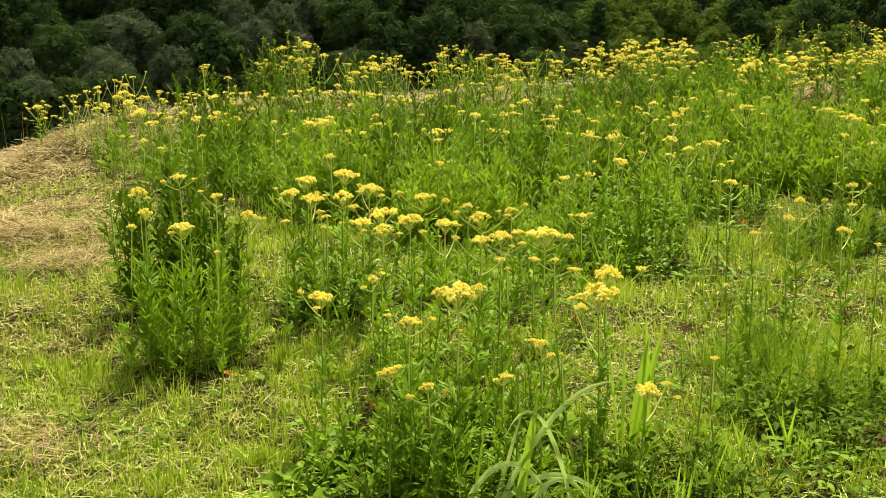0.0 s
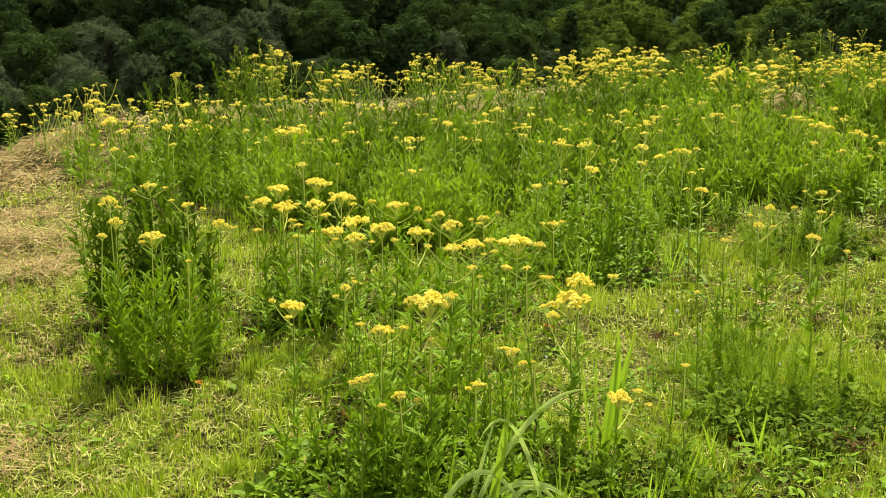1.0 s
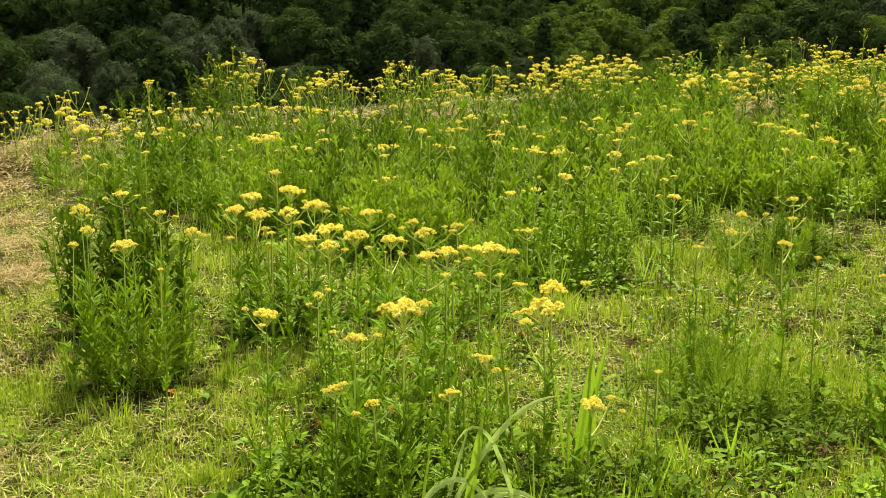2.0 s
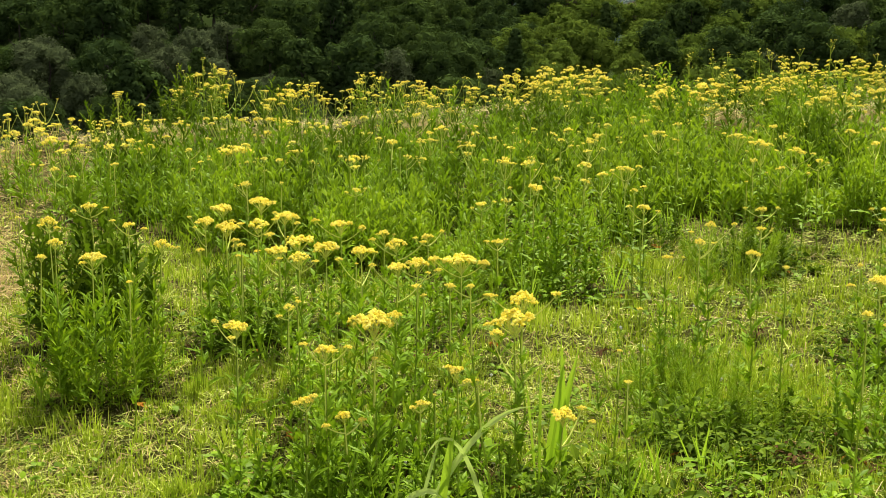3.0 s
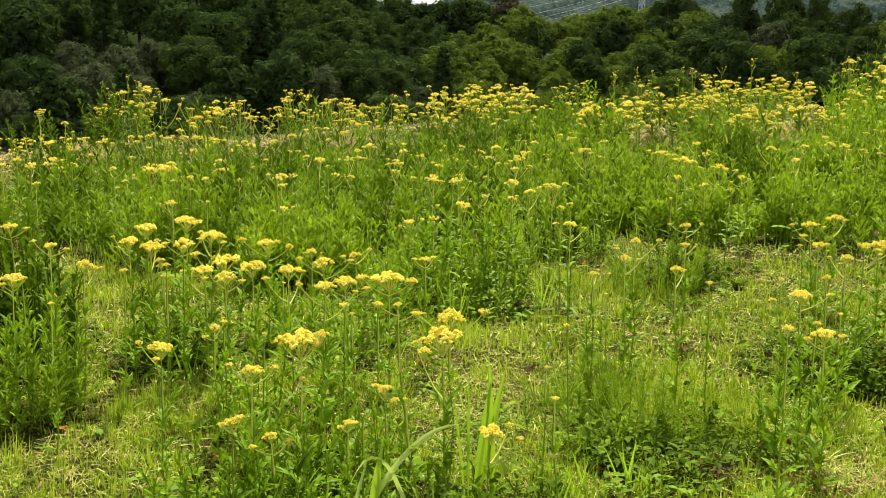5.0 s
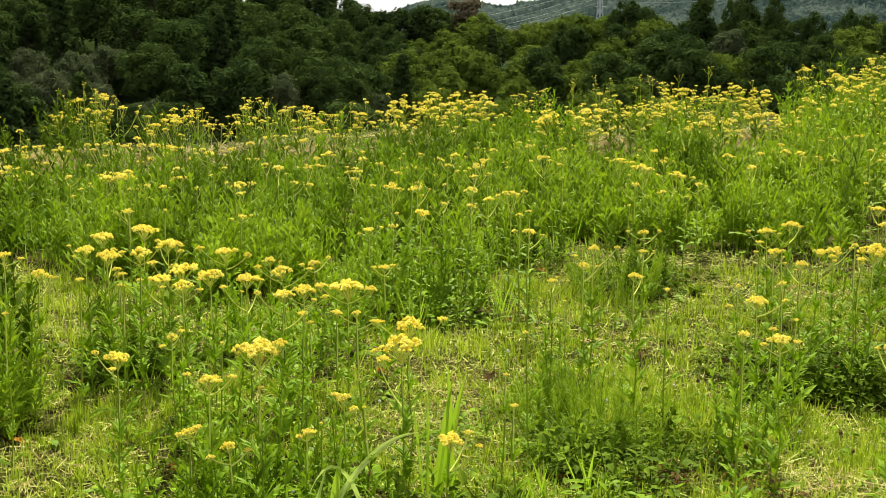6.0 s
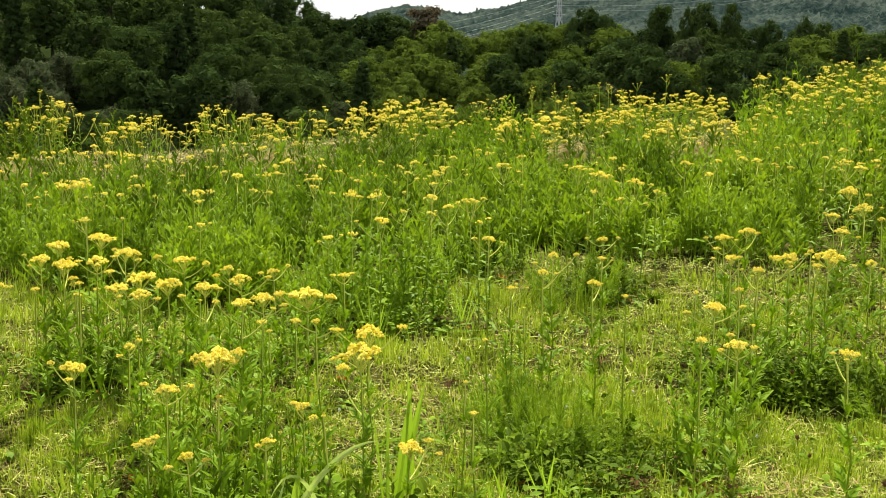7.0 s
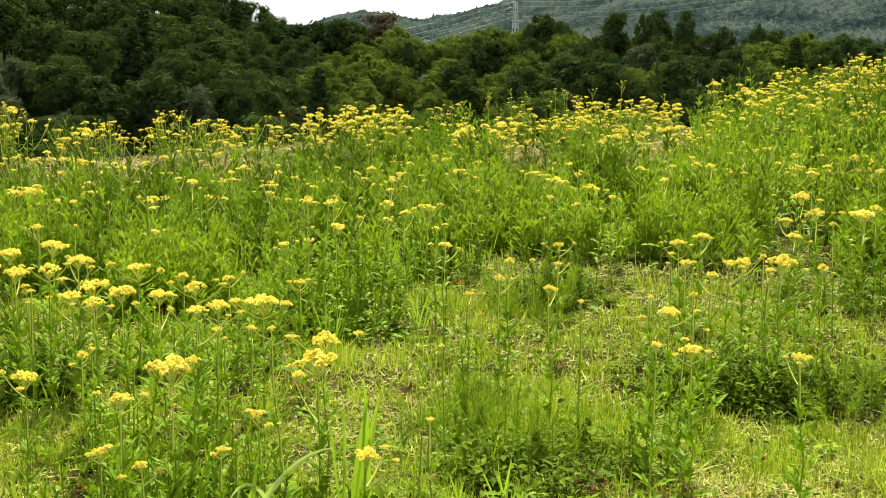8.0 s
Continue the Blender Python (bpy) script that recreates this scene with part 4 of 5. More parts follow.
MEADOW_C = ((1.17, 9.22, 0.65, 0.070, 0.00), (1.69, 11.55, 0.56, 0.077, 0.00), (1.73, 10.70, 0.59, 0.102, 0.00), (1.90, 10.90, 0.59, 0.094, 0.00),
    (1.85, 9.63, 0.63, 0.120, 0.00), (2.18, 10.95, 0.53, 0.168, 0.00), (1.72, 10.87, 0.42, 0.052, 0.00), (1.54, 8.15, 0.73, 0.055, 0.00),
    (2.20, 10.77, 0.64, 0.072, 0.00), (1.88, 9.32, 0.61, 0.045, 0.00), (2.78, 12.09, 0.59, 0.093, 0.00), (2.84, 11.82, 0.58, 0.126, 0.00),
    (2.52, 9.94, 0.66, 0.145, 0.00), (3.03, 9.54, 0.64, 0.132, 0.12), (3.08, 8.98, 0.64, 0.178, 0.00), (2.55, 7.57, 0.72, 0.060, 0.00),
    (3.72, 10.67, 0.57, 0.085, 0.00), (2.65, 10.02, 0.49, 0.044, 0.00), (2.47, 7.45, 0.60, 0.030, 0.00), (3.39, 9.12, 0.56, 0.155, 0.00),
    (3.60, 10.01, 0.55, 0.080, 0.00))
MEADOW_D = ((4.09, 10.78, 0.55, 0.141, 0.00), (3.12, 7.89, 0.64, 0.060, 0.06), (3.66, 8.78, 0.73, 0.080, 0.00), (3.66, 8.28, 0.69, 0.068, 0.00),
    (4.12, 9.12, 0.70, 0.066, 0.00), (4.82, 10.19, 0.56, 0.095, 0.00), (4.55, 9.35, 0.66, 0.088, 0.00), (4.98, 10.20, 0.44, 0.064, 0.00),
    (5.19, 10.31, 0.43, 0.065, 0.00), (4.82, 9.29, 0.56, 0.079, 0.00), (4.98, 10.66, 0.54, 0.077, 0.00), (5.41, 10.25, 0.59, 0.163, 0.00),
    (5.40, 9.99, 0.64, 0.117, 0.00), (5.00, 8.69, 0.65, 0.132, 0.00), (5.30, 9.28, 0.64, 0.090, 0.00), (4.65, 8.39, 0.72, 0.063, 0.00),
    (4.68, 7.92, 0.70, 0.095, 0.00), (5.26, 8.71, 0.56, 0.096, 0.00), (5.67, 9.52, 0.57, 0.104, 0.00), (5.42, 8.77, 0.63, 0.126, 0.00),
    (5.53, 8.71, 0.64, 0.155, 0.00))
MEADOW_E = ((5.85, 9.06, 0.53, 0.101, 0.00), (5.40, 8.49, 0.59, 0.094, 0.00), (4.98, 8.24, 0.68, 0.081, 0.00), (5.08, 10.10, 0.63, 0.048, 0.00),
    (4.73, 9.47, 0.43, 0.040, 0.00), (4.27, 7.77, 0.59, 0.042, 0.00), (5.14, 8.09, 0.51, 0.036, 0.00), (5.37, 8.92, 0.44, 0.039, 0.00),
    (2.97, 7.80, 0.58, 0.035, 0.00), (3.77, 8.64, 0.42, 0.040, 0.00), (5.30, 10.96, 0.56, 0.069, 0.00), (5.96, 12.56, 0.53, 0.091, 0.00))
LEFT_CLUMP = ((-1.30, 5.14, 0.82, 0.075, 0.04), (-1.15, 5.38, 0.83, 0.078, 0.08), (-0.99, 5.21, 0.76, 0.065, 0.06), (-1.25, 4.94, 0.76, 0.067, 0.00),
    (-1.34, 4.92, 0.70, 0.048, 0.00), (-1.11, 4.93, 0.70, 0.100, 0.05), (-0.90, 4.62, 0.65, 0.029, 0.00), (-0.90, 5.32, 0.65, 0.081, 0.00),
    (-1.43, 5.21, 0.82, 0.023, 0.00), (-1.10, 5.18, 0.63, 0.022, 0.00), (-0.68, 5.09, 0.66, 0.039, 0.00), (-0.48, 4.81, 0.73, 0.032, 0.00),
    (-0.57, 5.77, 0.49, 0.025, 0.00), (-0.70, 5.51, 0.72, 0.094, 0.00), (-1.58, 7.85, 0.71, 0.060, 0.00), (-1.98, 8.45, 0.57, 0.057, 0.00),
    (-2.03, 8.09, 0.66, 0.063, 0.00), (-2.64, 9.86, 0.52, 0.048, 0.00), (-2.45, 9.49, 0.55, 0.046, 0.00), (-0.74, 8.05, 0.55, 0.065, 0.00))
EDGE_LEFT = ((-4.05, 13.22, 0.66, 0.091, 0.09), (-3.91, 13.36, 0.68, 0.092, 0.00), (-3.49, 12.16, 0.62, 0.119, 0.00), (-3.62, 12.95, 0.55, 0.101, 0.00),
    (-4.00, 14.04, 0.63, 0.096, 0.00), (-3.93, 14.48, 0.62, 0.085, 0.00), (-3.36, 12.66, 0.71, 0.259, 0.00), (-3.68, 14.13, 0.65, 0.096, 0.00),
    (-3.69, 14.54, 0.64, 0.085, 0.00), (-3.21, 12.89, 0.62, 0.137, 0.00), (-3.11, 12.34, 0.55, 0.227, 0.00), (-2.32, 9.47, 0.66, 0.110, 0.00),
    (-3.00, 12.76, 0.68, 0.092, 0.00), (-2.77, 12.02, 0.64, 0.087, 0.00), (-2.59, 11.07, 0.59, 0.096, 0.00), (-2.10, 9.30, 0.72, 0.117, 0.00),
    (-2.25, 10.47, 0.64, 0.081, 0.00), (-2.65, 12.93, 0.61, 0.093, 0.00), (-2.96, 15.08, 0.76, 0.130, 0.00), (-2.43, 12.88, 0.58, 0.099, 0.00))
EDGE_LEFT_2 = ((-2.13, 11.41, 0.55, 0.207, 0.00), (-2.56, 14.53, 0.66, 0.090, 0.00), (-1.74, 10.10, 0.63, 0.096, 0.00), (-1.97, 9.59, 0.70, 0.092, 0.00),
    (-2.40, 16.49, 0.56, 0.188, 0.14), (-1.73, 11.82, 0.65, 0.157, 0.00), (-2.08, 12.78, 0.62, 0.122, 0.00), (-2.21, 16.86, 0.79, 0.128, 0.00),
    (-1.90, 15.89, 0.73, 0.120, 0.00), (-1.81, 16.90, 0.69, 0.144, 0.00), (-1.65, 16.92, 0.77, 0.144, 0.00), (-1.32, 12.44, 0.68, 0.153, 0.00),
    (-1.30, 13.50, 0.55, 0.153, 0.00), (-1.26, 10.14, 0.69, 0.077, 0.00), (-1.03, 9.34, 0.68, 0.141, 0.00), (-0.99, 10.14, 0.60, 0.115, 0.00),
    (-1.03, 9.79, 0.60, 0.065, 0.00), (-0.86, 9.50, 0.55, 0.063, 0.00), (-1.09, 9.53, 0.46, 0.054, 0.00), (-0.79, 9.86, 0.54, 0.056, 0.00))
EDGE_MID = ((-1.32, 16.51, 0.68, 0.109, 0.00), (-1.08, 15.07, 0.70, 0.171, 0.00), (-0.94, 16.54, 0.69, 0.265, 0.00), (-1.10, 14.30, 0.64, 0.108, 0.00),
    (-0.91, 13.58, 0.55, 0.230, 0.00), (-0.70, 12.79, 0.58, 0.193, 0.00), (-0.35, 11.53, 0.64, 0.087, 0.00), (-0.50, 16.56, 0.58, 0.171, 0.00),
    (-0.68, 17.79, 0.65, 0.100, 0.00), (-0.35, 17.80, 0.44, 0.100, 0.12), (-0.61, 11.06, 0.54, 0.083, 0.00), (-0.46, 9.09, 0.67, 0.069, 0.00),
    (-0.30, 8.79, 0.61, 0.037, 0.00), (-0.05, 8.21, 0.69, 0.077, 0.00))
EDGE_CENTRE = ((0.02, 17.80, 0.62, 0.167, 0.07), (0.15, 17.60, 0.44, 0.099, 0.00), (0.32, 17.24, 0.56, 0.097, 0.00), (0.51, 17.79, 0.54, 0.084, 0.00),
    (0.63, 17.08, 0.76, 0.177, 0.00), (0.79, 17.78, 0.59, 0.117, 0.00), (0.66, 15.04, 0.63, 0.142, 0.00), (0.58, 12.29, 0.69, 0.139, 0.00),
    (1.28, 17.75, 0.61, 0.151, 0.10), (1.38, 17.75, 0.66, 0.075, 0.00), (0.88, 15.03, 0.58, 0.099, 0.00), (1.04, 13.57, 0.64, 0.128, 0.00),
    (0.09, 13.61, 0.56, 0.102, 0.00), (0.26, 16.26, 0.40, 0.092, 0.00), (0.42, 12.50, 0.70, 0.082, 0.00), (0.95, 15.38, 0.66, 0.101, 0.00),
    (0.91, 17.78, 0.59, 0.100, 0.00))


for k, row in enumerate(FRONT_GROWTH + MIDDLE_GROWTH + RIGHT_GROWTH + EDGE_GROWTH):
    leafy_clump(*row, 7000 + k)


# bearing, distance, radius, height, shoots
for k, row in enumerate(((16.6, 4.85, 0.26, 0.31, 46), (18.8, 4.75, 0.2, 0.27, 30), (14.6, 5.0, 0.18, 0.28, 24), (18.0, 7.7, 0.28, 0.42, 34), (6.4, 6.9, 0.3, 0.45, 30), (33.2, 5.6, 0.25, 0.3, 26), (23.6, 5.1, 0.2, 0.22, 20))):
    feathery_bush(*row, 7500 + k)

for number, (rows, near, group) in enumerate(((FRONT_CLUMP, True, "flowers of the front clump"), (CENTRE_CLUMP, True, "flowers of the centre clump"), (CENTRE_CLUMP_2, True, "flowers of the centre clump"),
                                              (LEFT_CLUMP, True, "flowers of the dark clump by the hay"), (RIGHT_NEAR, True, "flowers in the mown patch"), (RIGHT_MID, True, "flowers in the mown patch"),
                                              (MEADOW_A, False, "flowers in the tall meadow"), (MEADOW_B, False, "flowers in the tall meadow"), (MEADOW_C, False, "flowers in the tall meadow"),
                                              (MEADOW_D, False, "flowers in the tall meadow"), (MEADOW_E, False, "flowers in the tall meadow"), (EDGE_LEFT, False, "flowers along the terrace edge"),
                                              (EDGE_LEFT_2, False, "flowers along the terrace edge"), (EDGE_MID, False, "flowers along the terrace edge"), (EDGE_CENTRE, False, "flowers along the terrace edge"))):
    for k, (x, y, h, w, arms) in enumerate(rows):
        flower_plant(x, y, h, w * (1.0 if near else 1.08), arms, near, group, 1000 * number + k)

# slender plants scattered through the tall growth
g = np.random.default_rng(640)
scattered = 0
while scattered < 80:
    x, y = polar(g.uniform(-11, 34), g.uniform(7.8, 14.0))
    if g.uniform() < float(thick(x, y)):
        flower_plant(x, y, g.uniform(0.45, 0.72), g.uniform(0.03, 0.085), 0, False, "flowers in the tall meadow", 20000 + scattered)
        scattered += 1

# thick stands along the far edge and on the bank: bearing from, to, distance from, to, height from, to, width, number
EDGE_STANDS = ((-8.6, -5.6, 16.0, 17.0, 0.45, 0.92, 0.13, 12), (-4.0, -2.2, 16.4, 17.2, 0.4, 0.78, 0.13, 7), (-0.8, 1.2, 16.4, 17.6, 0.4, 0.78, 0.13, 8), (1.8, 5.4, 16.6, 17.8, 0.4, 0.74, 0.11, 12),
    (-18.5, -9.0, 13.4, 14.8, 0.35, 0.58, 0.11, 18), (5.2, 12.2, 15.8, 17.5, 0.55, 0.92, 0.16, 46), (13.2, 16.8, 14.8, 15.6, 0.5, 0.70, 0.17, 20), (12.5, 14.5, 17.0, 18.0, 0.55, 0.88, 0.09, 12))
BANK_STANDS = ((15.9, 18.2, 16.8, 17.6, 0.45, 0.82, 0.11, 12), (17.2, 20.2, 15.8, 16.8, 0.5, 0.72, 0.15, 18), (19.6, 24.4, 16.6, 17.8, 0.45, 0.88, 0.14, 38), (20.8, 25.8, 14.4, 15.6, 0.42, 0.62, 0.14, 28),
    (12.5, 25.0, 16.0, 17.4, 0.85, 1.1, 0.045, 16), (-8.4, -5.8, 16.0, 16.8, 0.8, 1.05, 0.045, 6), (-3.5, 5.0, 16.4, 17.4, 0.65, 0.9, 0.045, 8), (25.8, 36.0, 14.5, 16.5, 0.72, 1.08, 0.11, 80),
    (25.8, 36.0, 12.6, 14.6, 0.55, 0.95, 0.12, 60))
petals, stalks, greens = Soup(), Soup(), Soup()


def joined(soup, mesh, m):
    v = np.empty(len(mesh.vertices) * 3)
    mesh.vertices.foreach_get("co", v)
    v = v.reshape(-1, 3) @ np.array(m.to_3x3()).T + np.array(m.translation)
    k = len(mesh.polygons[0].vertices)
    f = np.empty(len(mesh.loops), np.int32)
    mesh.loops.foreach_get("vertex_index", f)
    soup.add(v, f.reshape(-1, k))


for number, (a0, a1, r0, r1, h0, h1, w, n) in enumerate(EDGE_STANDS + BANK_STANDS):
    g = np.random.default_rng(500 + number)
    for k in range(n):
        x, y = polar(a0 + (a1 - a0) * (g.uniform() if k % 3 else round(g.uniform() * n / 4) * 4 / n + g.normal(0, 0.02)), g.uniform(r0, r1))
        h, foot = g.uniform(h0, h1), Matrix.Translation((x, y, float(land(x, y)) - 0.01)) @ Matrix.Rotation(g.uniform(0, 6.28), 4, "Z")
        heads = [(0, 0, h, w * g.uniform(0.55, 1.1))]
        for s in range(g.integers(3, 6)):
            reach, turn = w * g.uniform(0.6, 1.5), g.uniform(0, 6.28)
            heads.append((reach * math.cos(turn), reach * math.sin(turn), h + w * g.uniform(-1.6, 0.6), w * g.uniform(0.32, 0.62)))
        knot = (0, 0, h - 1.3 * w - 0.04)
        joined(stalks, FAR_STEMS[k % 3], foot @ Matrix.Diagonal((1, 1, h - 0.3 * w, 1)))
        joined(greens, FOLIAGE[k % 5], foot @ Matrix.Diagonal((1.0, 1.0, h * (0.95 if w < 0.05 else 0.82 if a0 < 13 else 1.1), 1)))
        if a0 > 25:
            joined(greens, FOLIAGE[(k + 2) % 5], foot @ Matrix.Translation((g.normal(0, 0.08), g.normal(0, 0.08), 0)) @ Matrix.Rotation(0.9, 4, "Z") @ Matrix.Diagonal((1.2, 1.2, h, 1)))
        for hx, hy, hz, hw in heads:
            m = foot @ Matrix.Translation((hx, hy, hz)) @ Matrix.Diagonal((hw, hw, 1.1 * min(hw, 0.15), 1))
            top, under = HEADS_FAR[g.integers(0, 4)]
            joined(petals, top, m)
            joined(stalks, under, m)
            if hx:
                a, b = foot @ Vector(knot), foot @ Vector((hx, hy, hz - 0.4 * hw))
                stalks.add(*tubes(np.array([a]), np.array([b]), 0.0038, 0.003, 3))
tagged(new("edge_flower_heads", petals.mesh("edge_flower_heads", PETAL)), "mass of yellow flower clusters along the terrace edge", "flowers", kind="stuff")
tagged(new("edge_flower_stalks", stalks.mesh("edge_flower_stalks", EDGE_STALK)), "light green stalks of the massed flowers", "stems", kind="stuff")
tagged(new("edge_flower_leaves", greens.mesh("edge_flower_leaves", LEAF)), "green leaves of the massed flowers", "foliage", kind="stuff")

# ---- leafy stems without flowers: the green mass of the meadow ----
soup, front, shady, rods = Soup(), Soup(), Soup(), Soup()
for r0, r1, n, wide in ((7.0, 9.5, 2900, 1.1), (9.5, 13.0, 4000, 1.2), (13.0, 18.5, 2900, 1.5)):
    g = np.random.default_rng(int(r0 * 10))
    x, y = in_sector(n, r0, r1, gen=g)
    keep = g.uniform(size=n) < thick(x, y) * (0.04 + 0.96 * dense(x, y))
    x, y = x[keep], y[keep]
    m = len(x)
    h = (0.20 + 0.34 * g.uniform(size=m)) * (1 + 0.4 * wave(x, y, 0.7, 8.0))
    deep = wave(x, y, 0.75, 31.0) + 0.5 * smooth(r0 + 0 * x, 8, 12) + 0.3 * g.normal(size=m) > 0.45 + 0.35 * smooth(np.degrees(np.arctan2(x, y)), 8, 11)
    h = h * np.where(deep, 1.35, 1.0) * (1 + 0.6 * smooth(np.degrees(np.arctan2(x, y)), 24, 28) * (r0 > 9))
    foot = on_land(x, y, -0.01)
    lean = g.normal(0, 0.09, (m, 2)) * h[:, None]
    tip = foot + np.concatenate([lean, h[:, None]], 1)
    rods.add(*tubes(foot, tip, 0.0026 * wide, 0.0016 * wide, 3))
    pairs = 14
    f = np.tile(np.linspace(0.08, 1.0, pairs), (m, 1)) + g.normal(0, 0.02, (m, pairs))
    base = foot[:, None] + (tip - foot)[:, None] * f[..., None]
    a = np.arange(pairs) * 2.4 + g.uniform(0, 6.28, (m, 1))
    way = unit(np.stack([np.cos(a), np.sin(a), 1.25 + 1.7 * f ** 2 + g.uniform(-0.6, 0.6, (m, pairs))], -1)).reshape(-1, 3)
    size = ((0.17 - 0.06 * f) * g.uniform(0.7, 1.3, (m, pairs))).ravel() * wide ** 0.8
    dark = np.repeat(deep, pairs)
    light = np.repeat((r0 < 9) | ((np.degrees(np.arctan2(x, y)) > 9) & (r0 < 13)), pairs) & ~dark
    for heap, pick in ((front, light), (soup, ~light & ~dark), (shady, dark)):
        if not pick.any():
            continue
        k = int(pick.sum())
        at, to, long, bend = base.reshape(-1, 3)[pick], way[pick], size[pick], g.uniform(0.1, 0.6, k)
        heap.add(*blades(at, to, long, long * g.uniform(0.11, 0.18, k), bend, (0.15, 0.8, 1.0, 0.05), 0.0, 0.04, gen=g))
        flat = unit(np.cross(to, np.array([0, 0, 1.0])))
        for sgn in (1, -1):
            heap.add(*blades(at + to * (0.42 * long)[:, None] - np.stack([0 * long, 0 * long, 0.18 * bend * long], -1), unit(to + sgn * flat * g.uniform(0.45, 0.8, (k, 1))), 0.5 * long, long * g.uniform(0.07, 0.115, k), 0.6 * bend, (0.3, 1.0, 0.06), gen=g))
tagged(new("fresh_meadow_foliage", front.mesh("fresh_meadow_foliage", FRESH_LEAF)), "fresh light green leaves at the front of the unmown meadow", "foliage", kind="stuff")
tagged(new("meadow_foliage", soup.mesh("meadow_foliage", LEAF)), "dense green leaves of tall unmown meadow plants", "foliage", kind="stuff")
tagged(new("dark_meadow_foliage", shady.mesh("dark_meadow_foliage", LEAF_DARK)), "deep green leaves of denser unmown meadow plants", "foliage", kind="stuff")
tagged(new("meadow_stems", rods.mesh("meadow_stems", STEM)), "thin green stems in the unmown meadow", "stems", kind="stuff")

# ---- long grass between the stems ----
soup = Soup()
for r0, r1, n, wid in ((3.3, 7.0, 8000, 0.006), (7.0, 9.2, 13000, 0.0065), (9.2, 17.0, 24000, 0.008)):
    g = np.random.default_rng(int(r0 * 100))
    x, y = in_sector(n, r0, r1, gen=g)
    v = thick(x, y)
    keep = g.uniform(size=n) < (0.2 + 0.8 * v) * smooth(wave(x, y, 0.6, 12.0), -0.4, 0.4)
    x, y, v = x[keep], y[keep], v[keep]
    m = len(x)
    lean, turn = g.uniform(0.05, 0.4, m), g.uniform(0, 6.283, m)
    way = unit(np.stack([np.cos(turn) * lean, np.sin(turn) * lean, np.ones(m)], -1))
    soup.add(*blades(on_land(x, y, -0.01), way, (0.12 + 0.3 * v) * (0.5 + 0.5 * dense(x, y)) * g.uniform(0.6, 1.25, m), wid * g.uniform(0.7, 1.3, m), g.uniform(0.0, 0.35, m), (0.8, 1.0, 0.7, 0.05)))
tagged(new("tall_grass", soup.mesh("tall_grass", TALL_GRASS)), "long fresh green grass among the meadow plants", "grass", kind="stuff")


# ---- woodland on the slope beyond the valley ----
def sprays(at, face, size, gen):
    """Small uneven three-cornered leaf sprays that lie across the direction face."""
    n = len(at)
    t1 = unit(np.cross(face, gen.normal(size=(n, 3))))
    t2 = np.cross(face, t1)
    q = np.array([(1.0, 0.1), (-0.5, 0.8), (-0.5, -0.8)])[None] * gen.uniform(0.55, 1.35, (n, 3, 1)) * size[:, None, None]
    v = at[:, None] + q[..., :1] * t1[:, None] + q[..., 1:] * t2[:, None]
    return v.reshape(-1, 3), np.arange(n * 3).reshape(n, 3)


def crown_mesh(seed, kind, mat, fine=1.0):
    """A crown about one tree tall (1.0): rounded leafy lobes, each a thick shell of small leaf sprays over coarser ones within."""
    g = np.random.default_rng(seed)
    if kind == "cone":
        lobes, per = 44, 70
        z = np.linspace(0, 1, lobes) ** 0.8
        a = np.arange(lobes) * 2.4 + g.uniform(-0.5, 0.5, lobes)
        r = (0.17 * (1 - z) ** 0.8 + 0.004) * g.uniform(0.6, 1.15, lobes)
        at = np.stack([r * np.cos(a), r * np.sin(a), 0.12 + 0.84 * z], -1)
        size, squash = 0.035 + 0.06 * (1 - z), 0.6
    else:
        lobes, per = (25, 120) if kind == "broad" else (23, 114)
        wide, high, mid = (0.26, 0.34, 0.52) if kind == "broad" else (0.17, 0.38, 0.53)
        k = np.arange(lobes) + 0.5
        zz = 1 - 1.75 * k / lobes
        a = k * 2.39996 + g.uniform(-0.5, 0.5, lobes)
        d = np.stack([np.sqrt(np.maximum(1 - zz * zz, 0.02)) * np.cos(a), np.sqrt(np.maximum(1 - zz * zz, 0.02)) * np.sin(a), zz], -1)
        at = d * (g.uniform(0.55, 1.05, (lobes, 1)) ** 0.7) * np.array([wide, wide, high]) + np.array([0, 0, mid])
        size, squash = g.uniform(0.085, 0.145, lobes) * (1.0 if kind == "broad" else 0.85), 0.78
    s = Soup()
    per = int(per * fine ** 1.6)
    n = lobes * per
    off = unit(g.normal(size=(n, 3)) + np.array([0, 0, 0.35]))
    ragged = 1 + 0.14 * np.sin(off[:, :1] * 7 + off[:, 1:2] * 5 + np.repeat(np.arange(lobes), per)[:, None])
    pts = np.repeat(at, per, 0) + off * np.repeat(size, per)[:, None] * g.uniform(0.7, 1.0, (n, 1)) ** 0.5 * ragged * np.array([1.0, 1.0, squash])
    face = unit(off + 0.22 * g.normal(size=(n, 3)) + np.array([0, 0, 0.15]))
    s.add(*sprays(pts, face, g.uniform(0.0105, 0.0215, n) / fine, g))
    # coarser sprays within, which close the lobes
    n = lobes * 10
    off = unit(g.normal(size=(n, 3)))
    s.add(*sprays(np.repeat(at, 10, 0) + off * np.repeat(size, 10)[:, None] * 0.5 * np.array([1, 1, squash]), off, np.repeat(size, 10) * g.uniform(0.45, 0.7, n), g))
    return s.mesh("crown", mat)


